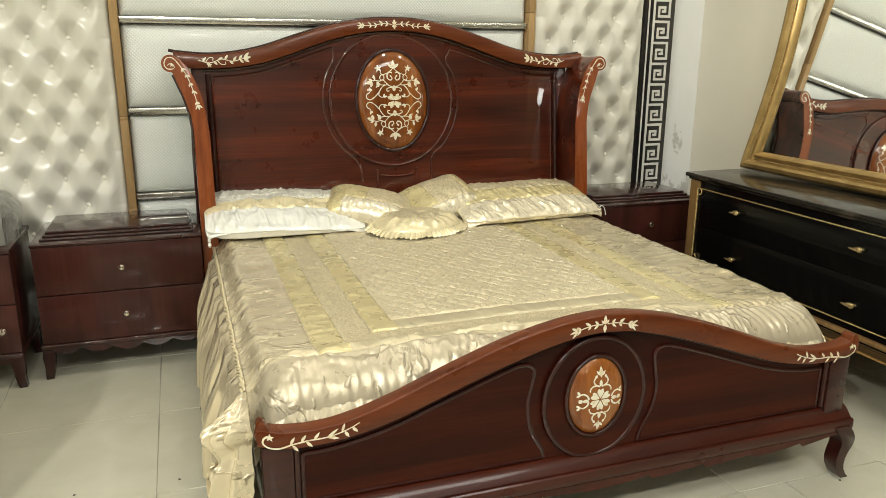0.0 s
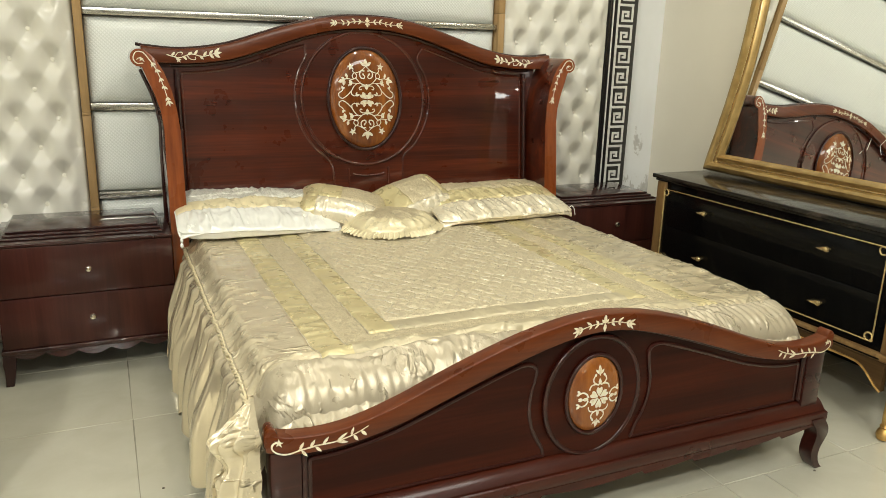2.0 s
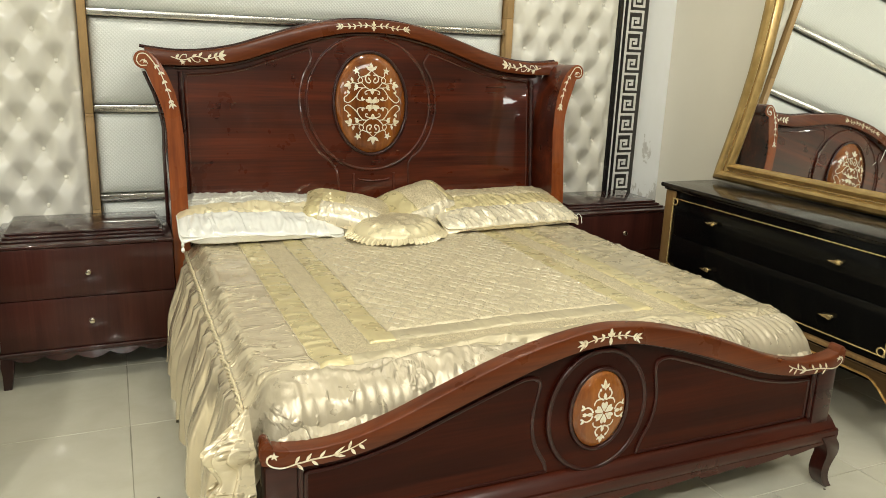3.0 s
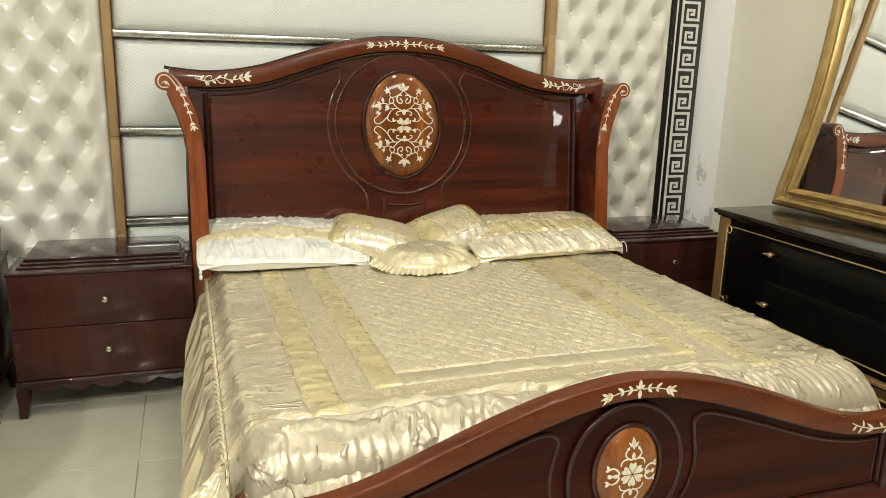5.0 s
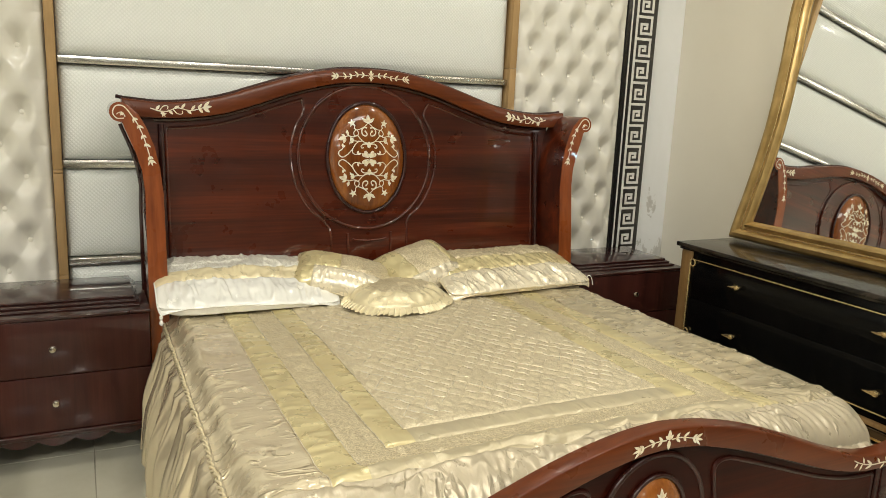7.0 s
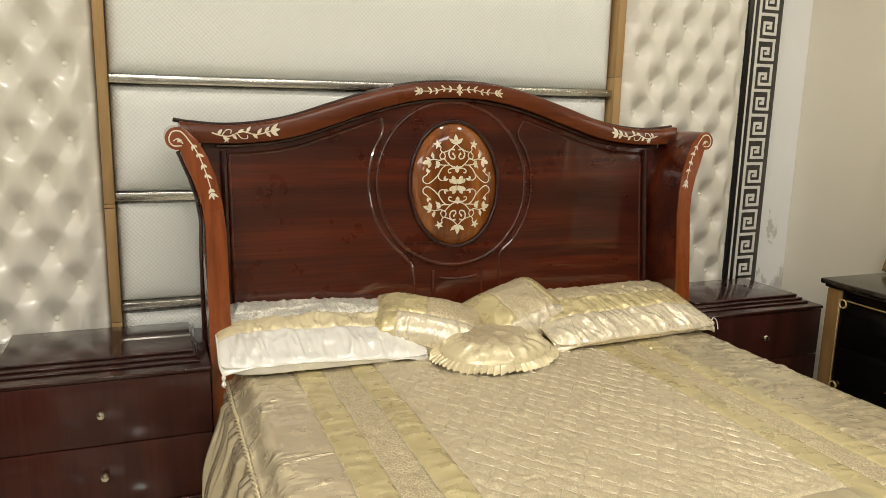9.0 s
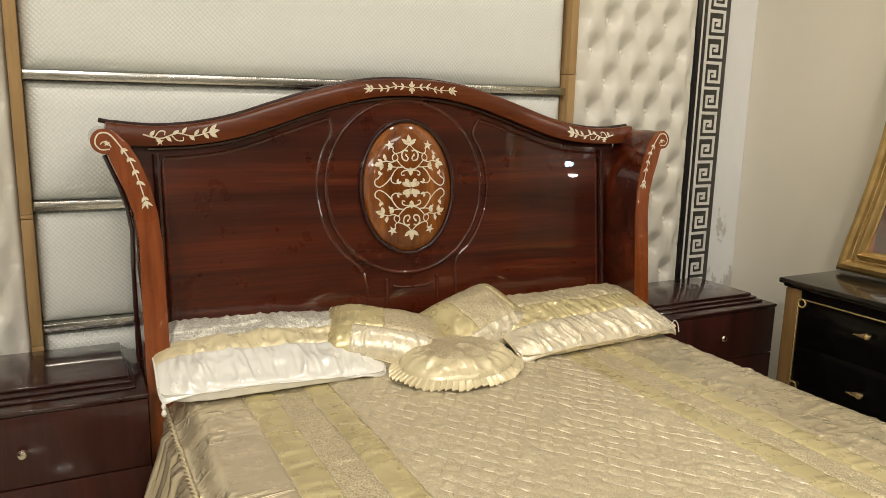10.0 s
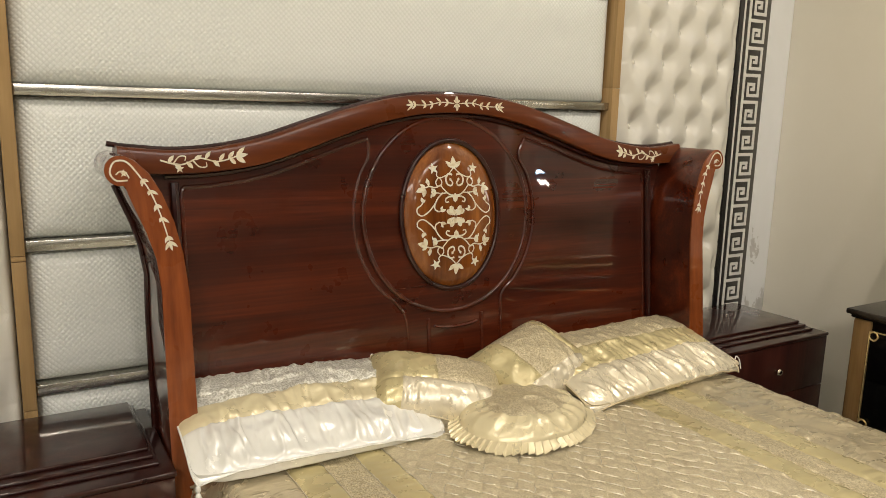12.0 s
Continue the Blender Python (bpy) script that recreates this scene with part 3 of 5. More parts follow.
def tufted_panel(x0, x1, bx, bz, dx, dz):
    """Button-tufted panel; bx, bz is one button's place, dx, dz the steps to the next."""
    t = thing("tufted_wall_panel", ((x0 + x1) / 2, 3.95, 0.03), "cream leatherette wall panel, deep diamond tufting with crystal buttons", "wall panel", "tufted wall panels")

    def front(x, z):
        p, q = (x - bx) / dx + (z - bz) / (2 * dz), (x - bx) / dx - (z - bz) / (2 * dz)
        fp, fq = p - round(p), q - round(q)
        ax, az = dx * (fp + fq) / 2, dz * (fp - fq)
        s = abs(math.sin(math.pi * p)) * abs(math.sin(math.pi * q))
        crease = min(abs(fp), abs(fq))
        reach = math.hypot(fp, fq)
        dent = math.exp(-(ax / 0.036) ** 2 - ((az - 0.014) / 0.050) ** 2)
        puff = 0.028 + 0.008 * s ** 1.1 - 0.0022 * math.exp(-(crease / 0.035) ** 2) * smoothstep(0.55, 0.15, reach) - 0.040 * dent - 0.012 * math.exp(-(ax / 0.014) ** 2 - (az / 0.016) ** 2)
        puff += 0.0012 * n3(x * 7, z * 7, 2)
        e = min(x - x0, x1 - x)
        edge = smoothstep(0, 0.085, e)
        rim = math.sin(min(1, e / 0.012) * math.pi / 2)
        # pulled pleats from the outermost buttons to the edge
        pleat = 0.004 * math.exp(-(az / 0.006) ** 2) * (1 - edge) * (abs(ax) < 0.12)
        return 3.962 - 0.034 * rim - (puff * edge + 0.004 * (1 - edge) - pleat) * rim

    nu, nv = round((x1 - x0) / 0.0075), 374
    z0, z1 = 0.03, 2.84
    part("padding", sheet(B(), nu, nv, lambda u, v: (x0 + (x1 - x0) * u, front(x0 + (x1 - x0) * u, z0 + (z1 - z0) * v), z0 + (z1 - z0) * v)), tuft_leather(bx, bz, dx, dz), t, smooth=80)
    part("backing", boxed(x0, x1, 3.985, 3.997, z0, z1), M_TAN, t)
    me = finish(lathe(B(), [(0.012, 0), (0.0128, 0.002), (0.010, 0.006), (0.005, 0.009), (0.001, 0.0095)], (0, 0, 0), 10, "-y"), M_CRYSTAL, "button", 30)
    rows = range(int((z0 - bz) / dz) + 1, int((z1 - bz) / dz))
    for r in rows:
        for c in range(-12, 13):
            x, z = bx + c * dx + (dx / 2 if r % 2 else 0), bz + r * dz
            if x0 + 0.05 < x < x1 - 0.04:
                piece("button", me, t, (x, front(x, z) - 0.003, z))


tufted_panel(-1.30, -0.264, -0.447, 1.197, 0.1700, 0.1308)
tufted_panel(1.907, 2.618, 2.092, 1.597, 0.1690, 0.1312)
solo("wood_strip", boxed(-1.34, -1.302, 3.902, 3.997, 0.02, 2.845, bevel=0.002), M_TAN, "narrow tan wooden strip", "trim", "structure")


def greek_key():
    x0, x1, y = 2.622, 2.830, 3.930
    t = thing("greek_key_panel", ((x0 + x1) / 2, 3.96, 0.0), "tall black wall panel with a silver-white Greek key pattern", "wall panel")
    part("board", boxed(x0, x1, y, 3.997, 0.0, 2.848, bevel=0.002), M_KEYBLACK, t)
    part("line", boxed(x0 + 0.026, x0 + 0.035, y - 0.003, y + 0.001, 0.0, 2.848), M_KEYWHITE, t, "thin white line")
    pitch, w = 0.1205, 0.0072
    lines = [((0, 0), (0.104, 0)), ((0.104, 0), (0.104, -0.090)), ((0.104, -0.090), (0.032, -0.090)), ((0.032, -0.090), (0.032, -0.040)), ((0.032, -0.040), (0.072, -0.040)), ((0.072, -0.040), (0.072, -0.062)), ((0.072, -0.062), (0.058, -0.062)), ((0, 0), (0, -pitch + 2 * w))]
    bm = B()
    for k, ((a, b), (c, d)) in enumerate(lines):
        box(bm, min(a, c) - w, max(a, c) + w, -0.003 - 0.00004 * k, 0.0005, min(b, d) - w, max(b, d) + w)
    me = finish(bm, M_KEYWHITE, "key_motif", 20)
    z = 2.79
    while z > 0.1:
        piece("key_motif", me, t, (x0 + 0.066, y, z))
        z -= pitch


greek_key()


# ---- bed ----
HC = 1.063  # middle of the headboard
FC = 1.097  # middle of the footboard
RAIL_TOP = [(0, 1.571), (0.13, 1.566), (0.26, 1.546), (0.39, 1.512), (0.53, 1.468), (0.66, 1.426), (0.79, 1.400), (0.92, 1.391), (1.05, 1.401), (1.10, 1.410)]
RAIL_LOW = [(0, 1.509), (0.13, 1.502), (0.26, 1.478), (0.39, 1.440), (0.53, 1.392), (0.66, 1.352), (0.79, 1.332), (0.92, 1.326), (1.05, 1.330), (1.10, 1.336)]
FOOT_TOP = [(0, 0.701), (0.10, 0.693), (0.20, 0.675), (0.30, 0.649), (0.40, 0.616), (0.50, 0.579), (0.62, 0.533), (0.74, 0.498), (0.83, 0.486), (0.92, 0.492), (0.985, 0.512)]
FOOT_LOW = [(0, 0.646), (0.10, 0.637), (0.20, 0.614), (0.30, 0.584), (0.40, 0.550), (0.50, 0.514), (0.62, 0.473), (0.74, 0.446), (0.83, 0.438), (0.92, 0.443), (0.985, 0.462)]


def rake(bm):
    """The headboard leans back."""
    for v in bm.verts:
        v.co.y += 0.105 * (v.co.z - 1.167)
    return bm


def head_face(y):
    return lambda a, b: (HC + a, y + 0.105 * (b - 1.167), b)


def ribbon(c, top, low, reach, y0, y1, n=64, crown=0.0):
    """A shaped rail between two curves, rounded at the front rim."""
    ds = [reach * (2 * i / n - 1) for i in range(n + 1)]
    prof = [(0.0, y1), (0.0, y0 + 0.005), (0.03, y0 + 0.001), (0.07, y0), (0.90, y0), (0.955, y0 + 0.0015), (1.0, y0 + 0.006), (1.0, y1)]
    bm = B()
    rows = []
    for d in ds:
        lo, hi = curve_at(low, abs(d)), curve_at(top, abs(d))
        rows.append([bm.verts.new((c + d, y, lo + (hi - lo) * f)) for f, y in prof])
    k = len(prof)
    for a, b in zip(rows, rows[1:]):
        for i in range(k):
            bm.faces.new((a[i], a[(i + 1) % k], b[(i + 1) % k], b[i]))
    bm.faces.new(rows[0])
    bm.faces.new(rows[-1][::-1])
    return bm


def ellipse(cx, cz, a, b, n=56, t0=0.0, t1=360.0):
    return [(cx + a * math.cos(radians(t0 + (t1 - t0) * k / n)), cz + b * math.sin(radians(t0 + (t1 - t0) * k / n))) for k in range(n)]


def medallion_dome(cx, cz, a, b, y, rise, n=40, rings=8):
    """An oval dome that stands out towards -y."""
    bm = B()
    mid = bm.verts.new((cx, y - rise, cz))
    prev = None
    for r in range(1, rings + 1):
        f = r / rings
        d = rise * math.sqrt(max(0, 1 - f ** 2.6))
        ring = [bm.verts.new((cx + a * f * math.cos(2 * math.pi * k / n), y - d, cz + b * f * math.sin(2 * math.pi * k / n))) for k in range(n)]
        for k in range(n):
            if prev:
                bm.faces.new((prev[k], prev[(k + 1) % n], ring[(k + 1) % n], ring[k]))
            else:
                bm.faces.new((mid, ring[(k + 1) % n], ring[k]))
        prev = ring
    return bm


def big_arabesque():
    """Scrolling vines and flowers of the oval in the headboard: a quarter, mirrored twice."""
    q = Inlay()
    # tulip at the tip, and its stems
    q.leaf(0.0, 0.158, 90, 0.043, 0.020).leaf(0.002, 0.162, 38, 0.036, 0.015)
    q.stroke([(0.002, 0.162), (0.018, 0.146), (0.040, 0.134), (0.058, 0.130), (0.068, 0.138), (0.066, 0.150), (0.072, 0.156)], 0.0038)
    q.star(0.078, 0.160, 0.020, 5, 0.42, 80)
    # loop and the long vine to the side flower
    q.stroke([(0.058, 0.130), (0.050, 0.118), (0.054, 0.104), (0.068, 0.104), (0.072, 0.117), (0.062, 0.130)], 0.0042)
    q.stroke([(0.054, 0.106), (0.074, 0.098), (0.096, 0.102), (0.112, 0.098)], 0.0050, 0.0040)
    q.leaf(0.098, 0.102, 78, 0.028, 0.012).leaf(0.108, 0.112, 120, 0.014, 0.008)
    q.leaf(0.112, 0.096, -20, 0.034, 0.018).leaf(0.112, 0.096, -75, 0.030, 0.016).leaf(0.110, 0.098, 30, 0.022, 0.011)
    # heart of two scrolls
    q.stroke([(0.008, 0.139), (0.024, 0.141), (0.034, 0.126), (0.029, 0.108), (0.014, 0.103), (0.008, 0.112), (0.014, 0.121)], 0.0068, 0.0050)
    q.leaf(0.014, 0.118, 70, 0.012, 0.009)
    # arms that rise from the palmette
    q.stroke([(0.004, 0.070), (0.022, 0.074), (0.040, 0.088), (0.054, 0.104)], 0.0052, 0.0042)
    q.stroke([(0.030, 0.080), (0.052, 0.078), (0.074, 0.080), (0.090, 0.074), (0.092, 0.064)], 0.0046, 0.0036)
    q.leaf(0.072, 0.080, 40, 0.024, 0.013).leaf(0.074, 0.079, -30, 0.020, 0.011).leaf(0.086, 0.076, 80, 0.014, 0.008)
    q.leaf(0.0, 0.046, 88, 0.032, 0.018)
    q.stroke([(0.006, 0.066), (0.024, 0.066), (0.038, 0.058), (0.036, 0.048), (0.026, 0.050)], 0.0056, 0.0042)
    # long curve down the side, and its bud
    q.stroke([(0.048, 0.080), (0.066, 0.064), (0.082, 0.040), (0.104, 0.018), (0.126, 0.006), (0.142, 0.014), (0.143, 0.030), (0.130, 0.040), (0.122, 0.050)], 0.0050, 0.0042)
    q.leaf(0.122, 0.048, 75, 0.020, 0.012).leaf(0.124, 0.050, 140, 0.014, 0.009)
    q.stroke([(0.078, 0.046), (0.080, 0.028), (0.066, 0.018), (0.054, 0.022)], 0.0050, 0.0040)
    q.leaf(0.060, 0.018, 165, 0.024, 0.010).leaf(0.058, 0.022, 118, 0.016, 0.009)
    # flower in the middle
    q.petal(0.002, 0.002, 45, 0.038, 0.031).petal(0.0, 0.004, 90, 0.020, 0.012)
    q.mirrored(-1, 1).mirrored(1, -1)
    return q


def small_arabesque():
    """Flower and sprays of the oval in the footboard: a quarter, mirrored twice."""
    q = Inlay()
    for a in (30, 90):
        q.petal(0.003 * math.cos(radians(a)), 0.003 * math.sin(radians(a)), a, 0.031, 0.022)
    # upright arm with its tulip
    q.leaf(0.0, 0.040, 90, 0.022, 0.011)
    q.stroke([(0.003, 0.041), (0.016, 0.046), (0.023, 0.057), (0.019, 0.068)], 0.0056, 0.0044)
    q.stroke([(0.012, 0.044), (0.026, 0.042), (0.033, 0.034), (0.034, 0.026)], 0.0048, 0.0036)
    q.leaf(0.018, 0.066, 118, 0.012, 0.008)
    q.leaf(0.0, 0.068, 90, 0.034, 0.012).leaf(0.001, 0.074, 46, 0.020, 0.008)
    # arm to the side
    q.leaf(0.036, 0.0, 0, 0.022, 0.012)
    q.stroke([(0.037, 0.004), (0.043, 0.016), (0.055, 0.022), (0.066, 0.018)], 0.0056, 0.0044)
    q.leaf(0.064, 0.019, 55, 0.014, 0.008).leaf(0.064, 0.018, -20, 0.012, 0.007)
    q.leaf(0.056, 0.001, 8, 0.014, 0.009)
    q.mirrored(-1, 1).mirrored(1, -1)
    return q


def dome_place(cx, cz, a, b, y, rise, raked):
    def place(s, t):
        f = min(1.0, math.hypot(s / a, t / b))
        d = rise * math.sqrt(max(0, 1 - f ** 2.6)) + 0.0022
        z = cz + t
        return (cx + s, y - d + (0.105 * (z - 1.167) if raked else 0), z)

    return place


def bed():
    t = thing("bed", (1.08, 2.75, 0), "glossy mahogany double bed with shaped boards and pearl inlay", "bed")

    # headboard
    outline = [(HC + d, curve_at(RAIL_LOW, abs(d)) + 0.03) for d in np.linspace(-0.990, 0.990, 49)]
    board = part("headboard_panel", rake(prism(B(), [(HC - 0.95, 0.16), (HC - 0.95, 1.10)] + outline + [(HC + 0.95, 1.10), (HC + 0.95, 0.16)], 3.790, 3.830)), M_PANEL, t)
    rail = part("top_rail", rake(ribbon(HC, RAIL_TOP, RAIL_LOW, 1.062, 3.742, 3.832, 80)), M_RAIL, t, "lighter mahogany top rail with pearl sprays")
    part("rail_bead", rake(tube(B(), [(HC + d, 3.778, curve_at(RAIL_LOW, abs(d)) - 0.006) for d in np.linspace(-0.94, 0.94, 70)], 0.009, 8)), M_FRAME, rail)
    cap = [(HC + d, 3.790, curve_at(RAIL_TOP, abs(d)) + 0.001) for d in np.linspace(-1.082, 1.066, 72)]
    part("rail_cap", rake(tube(B(), cap, 0.0075, 8)), M_FRAME, rail, "dark bead along the top of the rail")

    # raised fields on both sides of the round frame
    R = 0.324
    RC = HC - 0.014
    for s in (-1, 1):
        ring = R + 0.034
        head_top = lambda d: curve_at(RAIL_LOW, d) - 0.042
        inner = [(0.19, 0.30), (0.19, 0.55), (0.19, 0.80)] + [(ring * math.cos(radians(q)) - 0.014 * s, 1.165 + ring * math.sin(radians(q))) for q in np.linspace(-54, 34, 9)] + [(0.312, head_top(0.312))]
        part("field", rake(raised_field(HC, s, inner, 0.895, 0.30, head_top, 3.7865)), M_PANEL, board)
        pts = [(p.x, p.y) for p in spline([(*p, 0) for p in inner], 4)] + [(d, head_top(d)) for d in np.linspace(0.34, 0.895, 22)] + [(0.895, z) for z in (1.2, 0.9, 0.6, 0.32, 0.30)] + [(d, 0.30) for d in (0.87, 0.6, 0.4, 0.21)]
        part("field_bead", rake(tube(B(), [(HC + s * x, 3.7895, z) for x, z in rounded(pts)], 0.0068, 8, closed=True)), M_PANEL, board)
        part("stem_bead", rake(tube(B(), [(HC + s * 0.108, 3.789, z) for z in np.linspace(0.30, 0.815, 12)], 0.007, 8)), M_PANEL, board)
    part("round_frame", rake(tube(B(), [(x, 3.786, z) for x, z in ellipse(RC, 1.165, R, R + 0.006, 80)], 0.0085, 10, closed=True)), M_PANEL, board, "raised round moulding")
    part("round_field", rake(prism(B(), ellipse(RC, 1.165, R - 0.004, R + 0.002, 72), 3.7835, 3.791)), M_PANEL, board)
    part("arch_bead", rake(tube(B(), [(HC + 0.085 * math.sin(a), 3.784, 0.79 - 0.012 * math.cos(a)) for a in np.linspace(-1.5, 1.5, 12)], 0.0045, 6)), M_PANEL, board)

    # oval medallion
    oy, oz = 3.783, 1.165
    part("medallion_groove", rake(prism(B(), ellipse(HC - 0.012, oz, 0.189, 0.249, 64), oy - 0.0035, oy + 0.004)), M_DARKLINE, board)
    part("medallion_bead", rake(tube(B(), [(x, oy - 0.006, z) for x, z in ellipse(HC - 0.012, oz, 0.192, 0.252, 72)], 0.0085, 10, closed=True)), M_FRAME, board, "dark glossy bead round the oval")
    oval = part("medallion", rake(medallion_dome(HC - 0.012, oz, 0.183, 0.243, oy - 0.004, 0.030, 56, 10)), M_OVAL, t, "domed oval of orange burl wood")
    part("inlay", big_arabesque().lay(dome_place(HC - 0.012, oz, 0.183, 0.243, oy - 0.004, 0.030, True)), M_PEARL, oval, "pearl arabesque inlay")

    # top rail sprays
    def on_rail(a, b):
        z = 0.5 * (curve_at(RAIL_TOP, abs(a)) + curve_at(RAIL_LOW, abs(a))) + b
        return (HC + a, 3.742 - 0.0018 + 0.105 * (z - 1.167), z)

    spray = leafy(Inlay(), [(0.01, 0.0), (0.06, 0.004), (0.11, -0.003), (0.165, 0.002)], 5, 0.026, 0.0075, 0.0036)
    spray.leaf(0.0, 0.0, 85, 0.024, 0.010).leaf(0.0, 0.0, -85, 0.024, 0.010).leaf(0.0, 0, 45, 0.018, 0.007).leaf(0, 0, -45, 0.018, 0.007)
    part("inlay", spray.mirrored().lay(on_rail), M_PEARL, rail, "pearl leaf spray")
    for s in (-1, 1):
        q = Inlay()
        q.stroke([(s * 0.955, 0.006), (s * 0.90, -0.006), (s * 0.85, 0.009), (s * 0.80, -0.005), (s * 0.745, 0.002)], 0.0046, 0.0038)
        q.stroke([(s * 0.92, -0.002), (s * 0.905, 0.016), (s * 0.888, 0.016), (s * 0.89, 0.004)], 0.0040, 0.003)
        q.stroke([(s * 0.868, 0.004), (s * 0.852, -0.014), (s * 0.832, -0.016), (s * 0.832, -0.004)], 0.0040, 0.003)
        for x, y, a in ((0.935, 0.0, 60), (0.918, -0.002, -70), (0.885, 0.002, -60), (0.865, 0.005, 80), (0.835, 0.006, 60), (0.812, 0.0, -60), (0.796, -0.004, 60), (0.770, 0.0, 65), (0.765, 0.0, -60)):
            q.leaf(s * x, y, 90 + s * (a - 20 if a > 0 else a + 200), 0.026, 0.0115)
        for off in (-40, 0, 40):
            q.leaf(s * 0.748, 0.002, (180 if s > 0 else 0) + off, 0.036, 0.013)
        q.star(s * 0.905, -0.017, 0.013, 5)
        part("inlay", q.lay(on_rail), M_PEARL, rail, "pearl leaf spray")

    # flaring wings with scrolled tops
    outer = [(-1.003, 0.16), (-1.003, 0.70), (-1.001, 0.95), (-0.997, 1.05), (-1.008, 1.13), (-1.028, 1.20), (-1.052, 1.262), (-1.066, 1.298)]
    scroll = [(-1.0785 + 0.037 * math.cos(radians(a)), 1.353 + 0.037 * math.sin(radians(a))) for a in np.linspace(-75, -300, 24)]
    inner = [(-1.045, 1.378), (-1.012, 1.345), (-0.985, 1.295), (-0.960, 1.225), (-0.942, 1.14), (-0.933, 1.04), (-0.931, 0.70), (-0.931, 0.16)]
    left = outer + scroll + inner
    for s in (-1, 1):
        pts = [(HC - s * x * -1 if s > 0 else HC + x, z) for x, z in left]
        pts = [(HC + (x if s < 0 else -x), z) for x, z in left]
        wing = part("wing", rake(prism(B(), pts, 3.575, 3.795, 0.004)), M_PANEL, t, "mahogany side wing with orange front edge ending in a scroll")
        face = prism(B(), pts, 3.570, 3.5765, 0.0025)
        part("front_edge", rake(face), M_POST, wing, "orange mahogany front edge")
        part("back_edge", rake(tube(B(), [(x + (-0.003 if s < 0 else 0.003), 3.79, z) for x, z in [(HC + (q[0] if s < 0 else -q[0]), q[1]) for q in outer]], 0.009, 8)), M_FRAME, wing, "dark back edge")
        part("inner_bead", rake(tube(B(), [(HC + s * 0.915, 3.777, z) for z in np.linspace(0.2, 1.30, 20)], 0.012, 8)), M_FRAME, wing)
        q = Inlay()
        q.stroke([(-1.060, 1.335), (-1.068, 1.350), (-1.080, 1.352), (-1.090, 1.344)], 0.0032, 0.003)
        q.star(-1.072, 1.347, 0.010, 5)
        q.stroke([(-1.064, 1.330), (-1.090, 1.330), (-1.103, 1.350), (-1.092, 1.375), (-1.066, 1.376), (-1.044, 1.352)], 0.0042, 0.0045)
        leafy(q, [(-1.044, 1.352), (-1.015, 1.305), (-0.993, 1.245), (-0.975, 1.175)], 5, 0.024, 0.008, 0.0042, 35)
        if s > 0:
            q.shapes = [[(-a, b) for a, b in sh] for sh in q.shapes]
        part("inlay", q.lay(head_face(3.570 - 0.0018)), M_PEARL, wing, "pearl scroll and leaf inlay")
    # legs of the headboard and side rails
    for s in (-1, 1):
        part("leg", boxed(HC + s * 0.96 - 0.035, HC + s * 0.96 + 0.035, 3.50, 3.58, 0, 0.18, bevel=0.006), M_FRAME, t)
        x = 1.08 + s * 0.93
        part("side_rail", boxed(x - 0.016, x + 0.016, 1.78, 3.60, 0.20, 0.40, bevel=0.004), M_FRAME, t)
    part("slat_deck", boxed(0.17, 1.99, 1.80, 3.62, 0.28, 0.31), M_TAN, t)

    # footboard
    low = [(FC + d, curve_at(FOOT_LOW, abs(d)) + 0.02) for d in np.linspace(-0.955, 0.955, 49)]
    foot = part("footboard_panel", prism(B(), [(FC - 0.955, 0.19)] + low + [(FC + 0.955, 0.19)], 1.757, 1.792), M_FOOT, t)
    frail = part("foot_rail", ribbon(FC, FOOT_TOP, FOOT_LOW, 0.975, 1.722, 1.770, 80), M_RAIL, t, "lighter mahogany curved foot rail with pearl sprays")
    part("rail_bead", tube(B(), [(FC + d, 1.756, curve_at(FOOT_LOW, abs(d)) - 0.003) for d in np.linspace(-0.95, 0.95, 70)], 0.007, 8), M_FRAME, frail)
    for s in (-1, 1):
        end = part("rail_end", prism(B(), [(FC + s * (0.962 + 0.018 * math.cos(a)), 0.489 + 0.032 * math.sin(a)) for a in np.linspace(0, 2 * math.pi, 20)[:-1]], 1.7235, 1.772, 0.003), M_RAIL, frail)
        part("post", boxed(FC + s * 0.925 - 0.040, FC + s * 0.925 + 0.040, 1.735, 1.798, 0.190, 0.448, bevel=0.006), M_FRAME, t)
        part("post_bead", tube(B(), [(FC + s * 0.877, 1.748, z) for z in np.linspace(0.265, 0.43, 6)], 0.008, 8), M_FRAME, foot)
        foot_top = lambda d: curve_at(FOOT_LOW, d) - 0.034
        inner = [(0.160, 0.264), (0.166, 0.288)] + [(0.216 * math.cos(radians(q)) - 0.002 * s, 0.434 + 0.215 * math.sin(radians(q))) for q in np.linspace(-34, 16, 6)] + [(0.200, 0.545), (0.222, foot_top(0.222) - 0.010), (0.255, foot_top(0.255))]
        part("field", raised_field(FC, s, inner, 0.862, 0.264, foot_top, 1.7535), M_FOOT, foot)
        pts = [(p.x, p.y) for p in spline([(*p, 0) for p in inner], 4)] + [(d, foot_top(d)) for d in np.linspace(0.28, 0.862, 22)] + [(0.862, z) for z in (0.385, 0.34, 0.30, 0.272, 0.264)] + [(d, 0.264) for d in (0.854, 0.84, 0.6, 0.4, 0.18)]
        part("field_bead", tube(B(), [(FC + s * x, 1.7560, z) for x, z in rounded(pts)], 0.0068, 8, closed=True), M_FRAME, foot)
        part("inlay", foot_spray(s), M_PEARL, frail, "pearl scroll and leaf spray")
    q = leafy(Inlay(), [(0.008, 0), (0.04, 0.002), (0.085, -0.004)], 3, 0.024, 0.0075, 0.0036)
